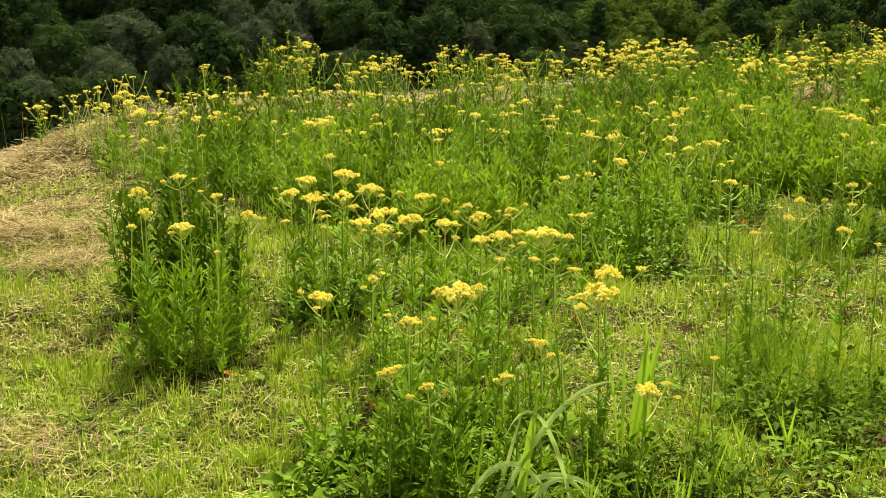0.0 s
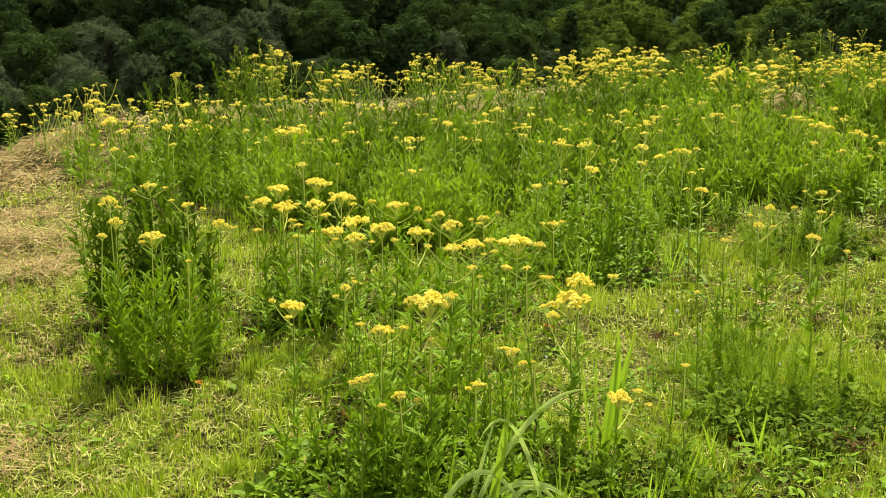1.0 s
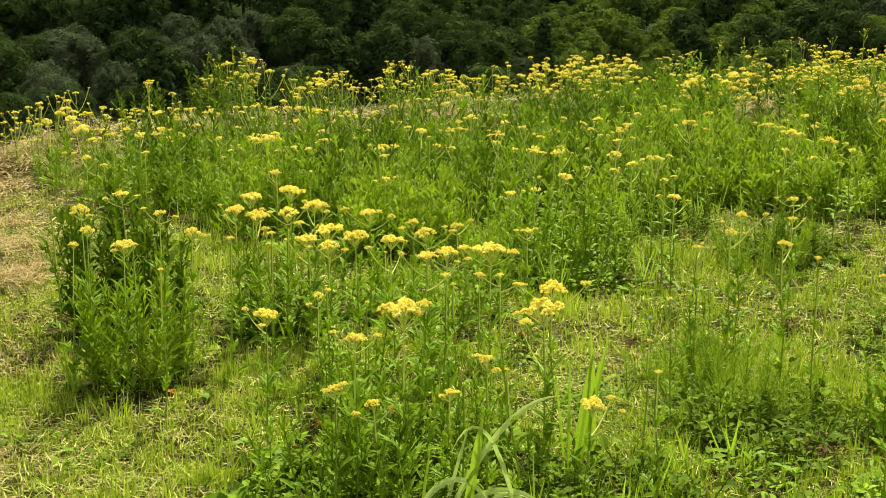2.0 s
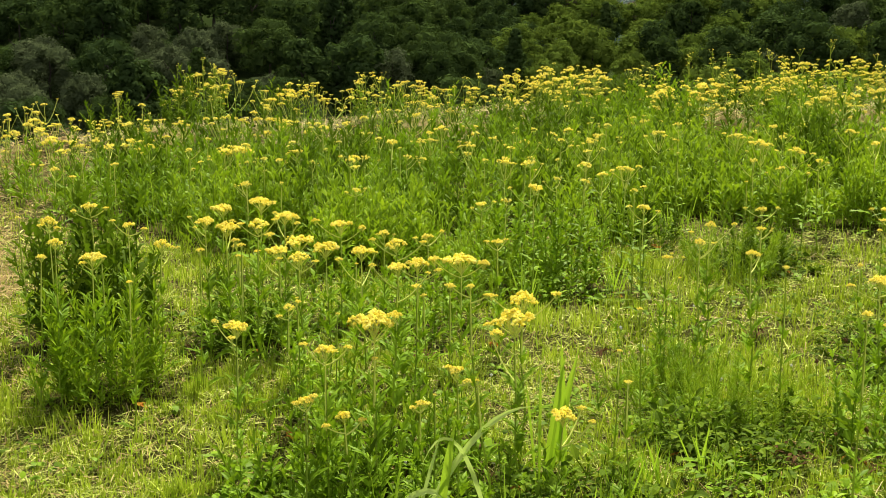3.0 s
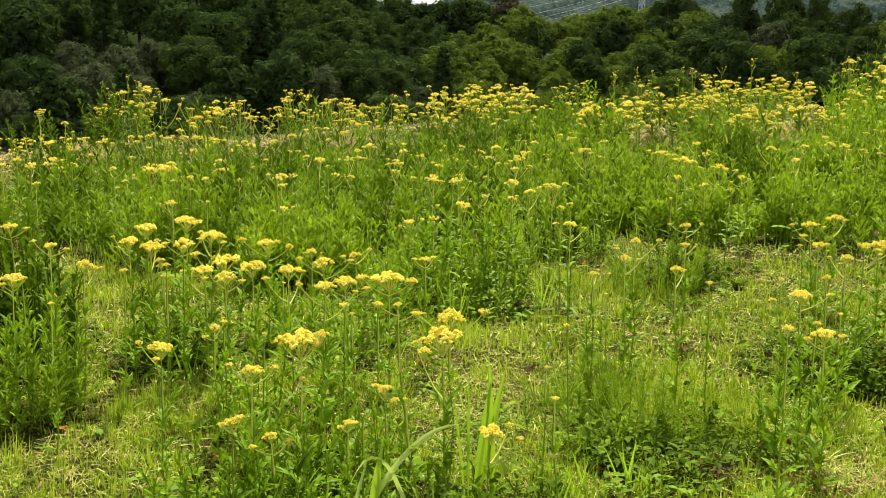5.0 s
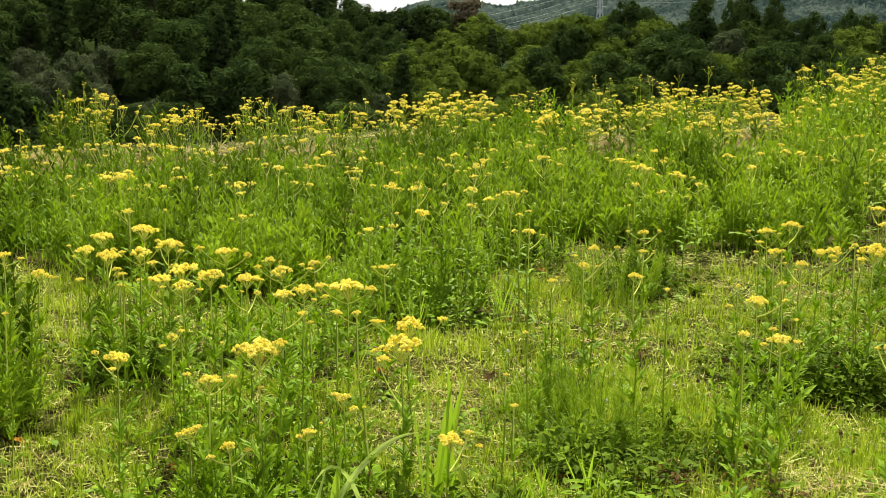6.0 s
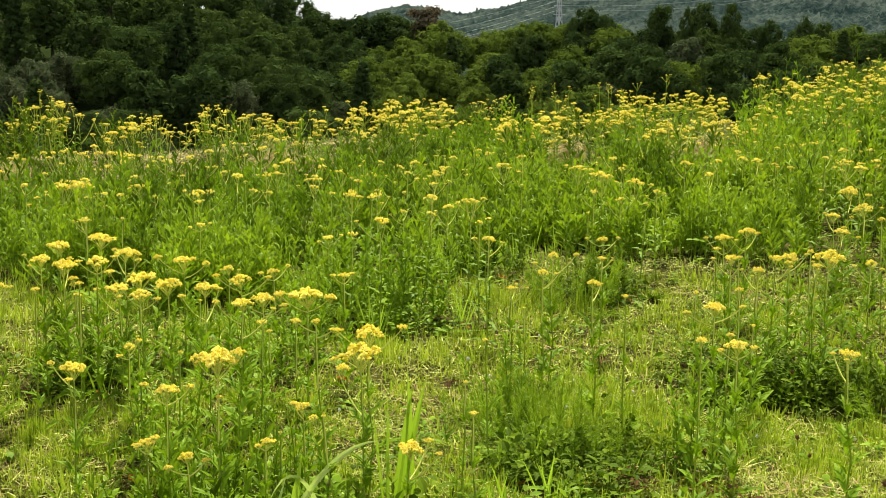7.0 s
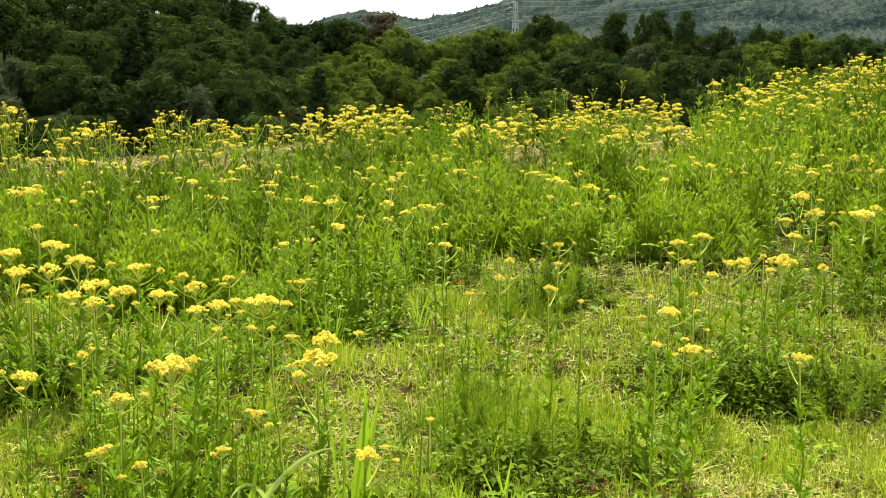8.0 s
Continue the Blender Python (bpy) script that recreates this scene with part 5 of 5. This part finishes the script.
def trunk_mesh(seed, top):
    g = np.random.default_rng(seed)
    s = Soup()
    z = np.linspace(-0.08, top, 6)
    p = np.stack([np.cumsum(g.normal(0, 0.008, 6)), np.cumsum(g.normal(0, 0.008, 6)), z], -1)
    for k in range(5):
        s.add(*tubes(p[k:k + 1], p[k + 1:k + 2], 0.02 * (1 - 0.16 * k), 0.02 * (1 - 0.16 * (k + 1)), 7))
    a = g.uniform(0, 6.28, 7)
    foot = p[g.integers(2, 5, 7)]
    s.add(*tubes(foot, foot + np.stack([0.13 * np.cos(a), 0.13 * np.sin(a), g.uniform(0.05, 0.15, 7)], -1), 0.008, 0.003, 4))
    return s.mesh("trunk", BARK)


BROAD = [crown_mesh(200 + k, "broad", CROWN) for k in range(7)]
OVAL = [crown_mesh(210 + k, "oval", CROWN) for k in range(5)]
CONE = [crown_mesh(220 + k, "cone", CROWN) for k in range(3)]
GREY = [crown_mesh(230 + k, "broad", GREY_CROWN) for k in range(3)]
FRESH = [crown_mesh(260 + k, "broad", FRESH_CROWN) for k in range(4)]
BROWN = [crown_mesh(240, "oval", BROWN_CROWN)]
NEAR_BROAD = [crown_mesh(270 + k, "broad", CROWN, 1.7) for k in range(3)]
NEAR_GREY = [crown_mesh(280 + k, "broad", GREY_CROWN, 1.7) for k in range(2)]
TRUNKS = [trunk_mesh(250 + k, 0.7) for k in range(3)]


def tree(x, y, tall, crowns, label, g, wide=1.0):
    z = float(land(x, y))
    t = thing("tree", pose(x, y, z, g.normal(0, 2), g.normal(0, 2), g.uniform(0, 360)) @ Matrix.Diagonal((wide * tall * g.uniform(1.0, 1.3), wide * tall * g.uniform(1.0, 1.3), tall, 1)), label, "tree", "trees on the wooded slope")
    part("trunk", TRUNKS[g.integers(0, 3)], t)
    part("crown", crowns[g.integers(0, len(crowns))], t)
    return t


BROADLEAF, TALL_OVAL, CONIFER, GREYISH = ("broadleaf tree with a dense dark green crown", "tall slender dark green woodland tree", "dark green conifer in the woodland", "broadleaf tree with a greyish green crown")
YELLOWISH = "broadleaf tree with a fresh yellow-green crown"
bushes, fresh_bushes = Soup(), Soup()
# the skyline: how high the tree tops stand, in degrees, by bearing
TOPS_AT = (-24, 0, 2.9, 5.0, 6.0, 6.8, 8.6, 9.4, 11.0, 12.2, 13.5, 15.0, 16.2, 17.2, 18.3, 19.2, 20.0, 21.2, 22.4, 23.6, 24.5, 25.3, 26.6, 28.0, 29.5, 31.0, 33.4, 37)
TOPS_EL = (4.2, 4.0, 3.1, 2.35, 1.9, 1.95, 2.0, 1.75, 1.35, 0.95, 1.2, 1.5, 1.4, 1.5, 1.65, 1.4, 1.25, 1.45, 1.5, 1.5, 1.1, 0.95, 1.2, 1.35, 1.35, 1.25, 1.15, 1.1)
g = np.random.default_rng(77)
for row, r in enumerate((114, 124, 135, 146, 157, 169, 182, 196)):
    step = math.degrees(3.7 / r)
    a = -22.5 + g.uniform(0, step)
    while a < 36:
        far = r + g.uniform(-5, 5)
        x, y = polar(a + g.uniform(-0.3, 0.3) * step, far)
        kind = g.uniform()
        room = 0.9 + 1.6 + math.tan(math.radians(float(np.interp(a, TOPS_AT, TOPS_EL)))) * far - 1.5 - float(land(x, y))
        grey = (0.5 if row < 3 else 0.25 if row < 4 else 0.06) if a < 6.5 else (0.2 if row < 2 else 0.04)
        fresh = 0.05 if a < 7.5 else 0.8 if a < 16 else 0.5 if a < 21 else 0.4
        a += step * g.uniform(0.9, 1.4)
        if row % 3 == 0 and a > 9:
            continue
        if kind > 0.6:
            bx, by = polar(a + g.uniform(0.2, 0.8) * step, far - g.uniform(3, 6))
            low = g.uniform(4, 6)
            joined(bushes if a < 8 or kind > 0.85 else fresh_bushes, (BROAD if a < 8 or kind > 0.85 else FRESH)[g.integers(0, 4)], pose(bx, by, float(land(bx, by)) - 0.12 * low, 0, 0, g.uniform(0, 360)) @ Matrix.Diagonal((low * 1.15, low * 1.15, low, 1)))
        if kind < grey:
            tree(x, y, min(g.uniform(7, 9.5), room), NEAR_GREY if row < 4 else GREY, GREYISH, g)
        elif kind < fresh:
            tree(x, y, min(g.uniform(7.5, 11), room), FRESH, YELLOWISH, g)
        elif kind < 0.80:
            tree(x, y, min(g.uniform(8, 12), room), NEAR_BROAD if row < 4 else BROAD, BROADLEAF, g)
        elif kind < 0.95:
            tree(x, y, min(g.uniform(10, 13), room), OVAL, TALL_OVAL, g)
        else:
            tree(x, y, min(g.uniform(11, 13), room), CONE, CONIFER, g)
tagged(new("woodland_undergrowth", bushes.mesh("woodland_undergrowth", CROWN)), "dark green bushes between the woodland trees", "undergrowth", kind="stuff")
tagged(new("fresh_undergrowth", fresh_bushes.mesh("fresh_undergrowth", FRESH_CROWN)), "yellow-green bushes between the woodland trees", "undergrowth", kind="stuff")
lone = np.random.default_rng(78)
# single trees that stand out above the rest: bearing, height of the top in degrees, distance, crowns, how wide
for az, el, far, crowns, label, wide in ((17.95, 2.4, 208, BROAD, BROADLEAF, 0.72), (17.2, 1.9, 210, OVAL, TALL_OVAL, 0.6), (18.7, 2.0, 206, BROAD, BROADLEAF, 0.5), (21.2, 2.55, 210, OVAL, TALL_OVAL, 0.75), (22.5, 2.3, 207, BROAD, BROADLEAF, 0.45),
                                         (23.1, 2.35, 209, OVAL, TALL_OVAL, 0.7), (24.3, 2.3, 208, OVAL, TALL_OVAL, 0.55), (26.0, 1.6, 205, OVAL, TALL_OVAL, 0.75), (27.5, 1.75, 206, BROAD, BROADLEAF, 0.5), (28.3, 1.65, 208, BROAD, BROADLEAF, 0.55)):
    x, y = polar(az, far)
    tree(x, y, (1.6 + math.tan(math.radians(el)) * far - float(land(x, y))) / 0.95, crowns, label, lone, wide)
# the ridge: crowns that make the skyline
a = -9.0
while a < 36:
    far = g.uniform(208, 218)
    x, y = polar(a, far)
    tall = 1.6 + math.tan(math.radians(float(np.interp(a, TOPS_AT, TOPS_EL)))) * far - float(land(x, y)) + 0.8 + g.uniform(-0.7, 0.5)
    kind = g.uniform()
    if 9.4 < a < 16.5 or (kind < 0.3 and a > 16):
        tree(x, y, max(tall, 5), FRESH, YELLOWISH, g)
    elif kind < 0.75:
        tree(x, y, max(tall, 5), BROAD, BROADLEAF, g)
    else:
        tree(x, y, max(tall, 5), OVAL, TALL_OVAL, g)
    a += g.uniform(0.6, 1.05)
for a, far, tall, crowns, label in ((10.3, 214, 14.2, BROWN, "conifer with browned needles"), (12.6, 216, 9.5, BROWN, "conifer with browned needles")):
    tree(*polar(a, far), tall, crowns, label, g)

# ---- wooded far mountains, their rough cover of trees raised over the ground sheet ----
g = np.random.default_rng(91)
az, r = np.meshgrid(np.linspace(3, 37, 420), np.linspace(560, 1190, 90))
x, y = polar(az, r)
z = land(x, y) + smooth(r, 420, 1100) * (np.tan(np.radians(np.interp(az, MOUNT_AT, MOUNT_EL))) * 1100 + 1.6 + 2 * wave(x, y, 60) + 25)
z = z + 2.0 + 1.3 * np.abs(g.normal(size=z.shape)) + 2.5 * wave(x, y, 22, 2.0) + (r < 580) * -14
idx = np.arange(z.size).reshape(z.shape)
quads = np.stack([idx[:-1, :-1], idx[:-1, 1:], idx[1:, 1:], idx[1:, :-1]], -1).reshape(-1, 4)
far = mesh_of("far_woods", np.stack([x, y, z], -1).reshape(-1, 3), quads, HAZED_WOOD)
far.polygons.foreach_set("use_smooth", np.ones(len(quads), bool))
tagged(new("far_woods", far), "woods on distant mountain slopes, bluish haze in their colour", "woods", kind="stuff")


# ---- power line ----
def rail(path, rad):
    """One unbroken square rod along a path."""
    q = np.array([(1, 1, 0), (-1, 1, 0), (-1, -1, 0), (1, -1, 0)]) * rad
    v = path[:, None] + q[None]
    f = [(k * 4 + j, k * 4 + (j + 1) % 4, k * 4 + 4 + (j + 1) % 4, k * 4 + 4 + j) for k in range(len(path) - 1) for j in range(4)]
    return v.reshape(-1, 3), np.array(f)


def pylon(az, r, top, tall):
    x, y = polar(az, r)
    p = thing("pylon", pose(x, y, top - tall, 0, 0, 20), "grey steel lattice power pylon on the mountain slope", "pylon")
    lv = np.linspace(0, tall, 10)
    w = np.interp(lv, (0, tall * 0.7, tall), (3.0, 1.0, 0.6))
    for sx, sy in ((1, 1), (1, -1), (-1, -1), (-1, 1)):
        c = np.stack([sx * w, sy * w, lv], -1)
        part("leg", mesh_of("leg", *rail(c, 0.14), STEEL), p)
    for (sx, sy), (tx, ty) in (((1, 1), (1, -1)), ((1, -1), (-1, -1)), ((-1, -1), (-1, 1)), ((-1, 1), (1, 1))):
        c, d = np.stack([sx * w, sy * w, lv], -1), np.stack([tx * w, ty * w, lv], -1)
        zig = np.where((np.arange(len(lv)) % 2)[:, None] == 0, c, d)
        zag = np.where((np.arange(len(lv)) % 2)[:, None] == 0, d, c)
        part("brace", mesh_of("brace", *rail(zig, 0.07), STEEL), p)
        part("brace", mesh_of("brace", *rail(zag, 0.07), STEEL), p)
    for f, reach in ((0.78, 3.4), (0.88, 3.0), (0.98, 2.2)):
        a, b = np.array([[-reach, 0, tall * f]]), np.array([[reach, 0, tall * f]])
        part("cross_arm", mesh_of("cross_arm", *tubes(a, b, 0.14, 0.14, 4), STEEL), p)
    return p


pylon(16.5, 600, 30.0, 42.0)


def cable(a, b, sag):
    pa, pb = [np.array([[*polar(az, r), 1.6 + math.tan(math.radians(el)) * r]]) for az, el, r in (a, b)]
    v, f = tubes(pa, pb, 0.055, 0.055, 3, sag, 14)
    tagged(new("power_cable", mesh_of("power_cable", v, f, STEEL)), "thin grey power cable strung over the valley", "cable", "cables of the power line")


for el_a, el_b, el_c in ((2.72, 0.9, 3.6), (2.5, 0.45, 3.3), (2.25, 0.2, 3.0), (2.05, 0.0, 2.7)):
    cable((16.5, el_a, 598), (8.0, el_b, 560), 2.0)
    cable((16.5, el_a, 598), (27.0, el_c, 560), 3.0)


# ---- single tufts of long grass in the front ----
def grass_tuft(x, y, tall, wide, n, droop, seed, label, mat=TALL_GRASS):
    """A tuft of long blades, each blade a part."""
    g = np.random.default_rng(seed)
    t = thing("grass_tuft", pose(x, y, float(land(x, y)) - 0.01), label, "grass tuft", "long grass tufts in the front")
    for k in range(n):
        a, lean = g.uniform(0, 6.28), g.uniform(0.08, 0.3) + droop * g.uniform(0.2, 0.7)
        way = unit(np.array([[math.cos(a) * lean, math.sin(a) * lean, 1.0]]))
        v, f = blades(np.array([[g.normal(0, 0.02), g.normal(0, 0.02), 0]]), way, np.array([tall * g.uniform(0.65, 1.15)]), np.array([wide * g.uniform(0.7, 1.2)]),
                      np.array([droop * g.uniform(0.4, 1.0)]), (0.6, 0.95, 1.0, 0.9, 0.7, 0.4, 0.03), 0.18, 0.02, g)
        part("blade", mesh_of("blade", v, f, mat), t)
    return t


def long_blade(t, foot, turn, lean, length, wide, droop, g, mat=TALL_GRASS, twist=-0.7):
    """One broad blade that arches over and shows part of its face."""
    ahead = np.array([math.sin(math.radians(turn)), math.cos(math.radians(turn)), 0])
    way = unit(ahead * lean + np.array([0, 0, 1.0]))
    s = np.linspace(0, 1, 11)[:, None]
    mid = np.array(foot, float) + way * length * s - np.array([0, 0, 1.0]) * droop * length * s ** 2
    along = unit(np.gradient(mid, axis=0))
    flat = np.cross(ahead, np.array([0, 0, 1.0]))
    turned = twist + 0.5 * (s - 0.5) * g.uniform(-1, 1)
    side = unit(np.cos(turned) * flat + np.sin(turned) * np.cross(flat, along))
    half = side * wide / 2 * np.interp(s, (0, 0.25, 0.7, 1), (0.6, 1, 0.8, 0.03))
    rib = np.cross(side, along) * wide * 0.14 * np.interp(s, (0, 0.8, 1), (1, 1, 0))
    v = np.stack([mid - half + rib, mid, mid + half + rib], 1).reshape(-1, 3)
    f = np.array([(k * 3 + q, k * 3 + q + 1, k * 3 + q + 4, k * 3 + q + 3) for k in range(10) for q in (0, 1)])
    part("blade", mesh_of("blade", v, f, mat), t)


g = np.random.default_rng(4400)
tuft = thing("grass_tuft", pose(0.10, 3.48, float(land(0.10, 3.48)) - 0.01), "tuft of broad arching grass blades, sky sheen in their colour", "grass tuft", "long grass tufts in the front")
for dx, turn, lean, length, wide, droop in ((0.04, 90, 0.40, 1.04, 0.021, 0.47), (-0.07, 92, 0.40, 0.90, 0.020, 0.90), (0.02, 94, 0.65, 0.76, 0.020, 0.76), (0.13, 88, 0.40, 0.64, 0.018, 0.85), (0.31, -90, 0.2, 1.15, 0.018, 0.72), (0.12, 84, 0.15, 0.47, 0.0325, 0.03),
                                            (0.04, 60, 0.3, 0.44, 0.013, 0.1), (-0.08, -70, 0.4, 0.34, 0.012, 0.4), (-0.02, 30, 0.25, 0.4, 0.012, 0.2), (0.08, 100, 0.9, 0.42, 0.012, 0.4), (-0.04, -30, 0.2, 0.36, 0.012, 0.2)):
    # arching blades get the colour with sky sheen, the others plain grass
    long_blade(tuft, (dx, g.normal(0, 0.015), 0), turn, lean, length, wide, droop, g, SKYLIT_BLADE if 0.0125 < wide < 0.03 else TALL_GRASS, -1.0)
tuft = thing("grass_tuft", pose(0.66, 3.95, float(land(0.66, 3.95)) - 0.01), "tuft of upright sword-like grass blades", "grass tuft", "long grass tufts in the front")
for turn, lean, length, wide, droop in ((-90, 0.03, 0.56, 0.032, 0.0), (90, 0.14, 0.5, 0.034, 0.02), (80, 0.22, 0.54, 0.03, 0.02), (-80, 0.1, 0.42, 0.016, 0.02), (10, 0.1, 0.46, 0.015, 0.02), (120, 0.3, 0.4, 0.014, 0.1)):
    long_blade(tuft, (g.normal(0, 0.03), g.normal(0, 0.02), 0), turn, lean, length, wide, droop, g)

ARCHED, SWORD = "tuft of long arching fresh green grass blades", "tuft of upright sword-like grass blades"
for k, (x, y, tall, wide, n, droop, label) in enumerate((
        (-0.05, 3.7, 0.35, 0.010, 7, 0.3, ARCHED), (0.85, 3.62, 0.30, 0.008, 14, 0.2, ARCHED), (0.72, 3.46, 0.26, 0.008, 12, 0.25, ARCHED), (0.45, 3.45, 0.28, 0.010, 8, 0.3, ARCHED),
        (1.30, 4.45, 0.34, 0.0052, 26, 0.6, ARCHED), (1.50, 4.40, 0.30, 0.0052, 26, 0.7, ARCHED), (1.18, 4.36, 0.28, 0.0058, 22, 0.7, ARCHED), (1.0, 3.85, 0.24, 0.008, 14, 0.25, ARCHED), (1.2, 3.95, 0.24, 0.008, 14, 0.25, ARCHED), (1.45, 5.1, 0.40, 0.004, 24, 0.4, ARCHED), (0.3, 5.9, 0.36, 0.008, 10, 0.3, ARCHED), (0.9, 6.3, 0.42, 0.008, 12, 0.25, ARCHED),
        (1.5, 6.9, 0.42, 0.008, 14, 0.2, ARCHED), (-1.32, 5.0, 0.4, 0.009, 8, 0.35, ARCHED), (-0.45, 5.5, 0.3, 0.009, 6, 0.25, SWORD), (3.3, 5.2, 0.34, 0.007, 12, 0.45, ARCHED),
        (2.15, 4.35, 0.2, 0.007, 12, 0.3, ARCHED), (1.1, 4.3, 0.22, 0.006, 12, 0.35, ARCHED))):
    grass_tuft(x, y, tall, wide, n, droop, 4000 + k, label, LEAF if wide < 0.005 else TALL_GRASS)

# ---- dry stalks on the hay at the terrace edge ----
g = np.random.default_rng(4700)
for k in range(9):
    x, y = polar(g.uniform(-20.5, -15), g.uniform(13.2, 14.6))
    t = thing("dry_stalk", pose(x, y, float(land(x, y))), "thin dry grass stalk leaning out of the hay", "stalk", "dry stalks on the hay")
    a, lean, ln = g.uniform(-2.4, 0.3), g.uniform(0.2, 1.1), g.uniform(0.25, 0.6)
    tip = unit(np.array([[math.cos(a + 1.6) * lean, 0.3 * math.sin(a), 1.0]])) * ln
    part("stem", mesh_of("stem", *tubes(np.zeros((1, 3)), tip, 0.004, 0.002, 4, -0.02, 4), STRAW), t)


# ---- heaps of raked straw on the crest ----
def hay_heap(az, r, wide, high, n, seed):
    """A low heap: a rounded core under a loose coat of straws."""
    g = np.random.default_rng(seed)
    cx, cy = polar(az, r)
    t = thing("hay_heap", pose(cx, cy, float(land(cx, cy)) - 0.03), "low heap of pale dry straw on the terrace edge", "hay heap", "straw heaps on the terrace edge")
    a, q = np.meshgrid(np.linspace(0, 6.2832, 19), np.linspace(0, 1, 7))
    rough = 1 + 0.12 * np.sin(a * 3 + seed) * q
    v = np.stack([wide * q * rough * np.cos(a), 0.7 * wide * q * rough * np.sin(a), high * 0.85 * (1 - q ** 2) - 0.04 * q], -1).reshape(-1, 3)
    idx = np.arange(7 * 19).reshape(7, 19)
    part("heap_core", mesh_of("heap_core", v, np.stack([idx[:-1, :-1], idx[:-1, 1:], idx[1:, 1:], idx[1:, :-1]], -1).reshape(-1, 4), PALE_STRAW), t)
    a, q = g.uniform(0, 6.2832, n), np.sqrt(g.uniform(0, 1.15, n))
    at = np.stack([wide * q * np.cos(a), 0.7 * wide * q * np.sin(a), np.maximum(high * (0.9 + 0.2 * g.uniform(size=n)) * (1 - q ** 2), 0.02) + 0.02], -1)
    d = g.uniform(0, 6.2832, n)
    way = unit(np.stack([np.cos(d), np.sin(d), g.normal(0.05, 0.28, n)], -1))
    straws = part("loose_straw", mesh_of("loose_straw", *blades(at, way, g.uniform(0.1, 0.32, n), 0.008 * g.uniform(0.6, 1.3, n), g.uniform(0.0, 0.5, n), (1.0, 0.9, 0.7), gen=g), PALE_STRAW), t)
    straws["kind"] = "stuff"


for k, row in enumerate(((-9.1, 15.6, 0.42, 0.26, 700), (-8.2, 15.9, 0.3, 0.16, 400), (-2.3, 15.6, 0.45, 0.1, 600), (3.2, 16.6, 0.5, 0.28, 800), (4.6, 16.8, 0.4, 0.2, 600),
                          (17.2, 16.2, 0.42, 0.26, 700), (22.6, 16.2, 0.45, 0.24, 700), (23.8, 16.4, 0.4, 0.3, 600))):
    hay_heap(*row, 4800 + k)


# ---- small seed heads and withered bits in the mown patch ----
def seed_head(az, r, tall, wide, mat, label, seed):
    """A thin stalk with a small lumpy head."""
    g = np.random.default_rng(seed)
    x, y = polar(az, r)
    t = thing("seed_head", pose(x, y, float(land(x, y)) - 0.005, g.normal(0, 8), g.normal(0, 8), 0), label, "seed head", "seed heads in the mown patch")
    part("stalk", mesh_of("stalk", *tubes(np.zeros((1, 3)), np.array([[0, 0, tall]]), 0.0016, 0.0012, 4, 0, 2), STEM), t)
    q, a = np.meshgrid(np.linspace(0.05, 3.09, 6), np.arange(8) * 0.7854, indexing="ij")
    rough = wide * 0.5 * g.uniform(0.7, 1.3, q.shape)
    ball = np.stack([rough * np.sin(q) * np.cos(a), rough * np.sin(q) * np.sin(a), tall + rough * 1.15 * np.cos(q)], -1).reshape(-1, 3)
    quads = [(i * 8 + j, i * 8 + (j + 1) % 8, i * 8 + 8 + (j + 1) % 8, i * 8 + 8 + j) for i in range(5) for j in range(8)]
    part("head", mesh_of("head", ball, np.array(quads), mat), t)


BROWN_HEAD, WHITE_HEAD = "small round brown seed head on a thin stalk", "tiny white clover-like flower head in the grass"
g = np.random.default_rng(4900)
for k in range(22):
    seed_head(g.uniform(22, 33), g.uniform(4.2, 6.4), g.uniform(0.05, 0.22), g.uniform(0.012, 0.020), WITHERED, BROWN_HEAD, 4910 + k)
for k in range(16):
    seed_head(g.uniform(2, 33), g.uniform(3.9, 7.0), g.uniform(0.04, 0.12), g.uniform(0.010, 0.016), WHITE, WHITE_HEAD, 4950 + k)


def withered_tuft(az, r, seed):
    """A small heap of red-brown withered leaves."""
    g = np.random.default_rng(seed)
    x, y = polar(az, r)
    t = thing("withered_tuft", pose(x, y, float(land(x, y))), "small tangle of red-brown withered leaves in the grass", "dead leaves", "withered tangles in the mown patch")
    for k in range(14):
        a = g.uniform(0, 6.283)
        at = np.array([[g.normal(0, 0.04), g.normal(0, 0.03), g.uniform(0.03, 0.06)]])
        v, f = blades(at, unit(np.array([[math.cos(a), math.sin(a), g.uniform(0.0, 0.5)]])), np.array([g.uniform(0.03, 0.07)]), np.array([g.uniform(0.010, 0.02)]), np.array([g.uniform(0.2, 0.8)]), (0.3, 1.0, 0.7, 0.1), 0.25, gen=g)
        part("leaf", mesh_of("leaf", v, f, WITHERED), t)


for k, (az, r) in enumerate(((20.7, 4.35), (21.5, 4.28), (24.8, 4.3), (26.5, 4.2), (19.0, 6.2), (12.0, 5.6), (3.2, 5.4))):
    withered_tuft(az, r, 4980 + k)
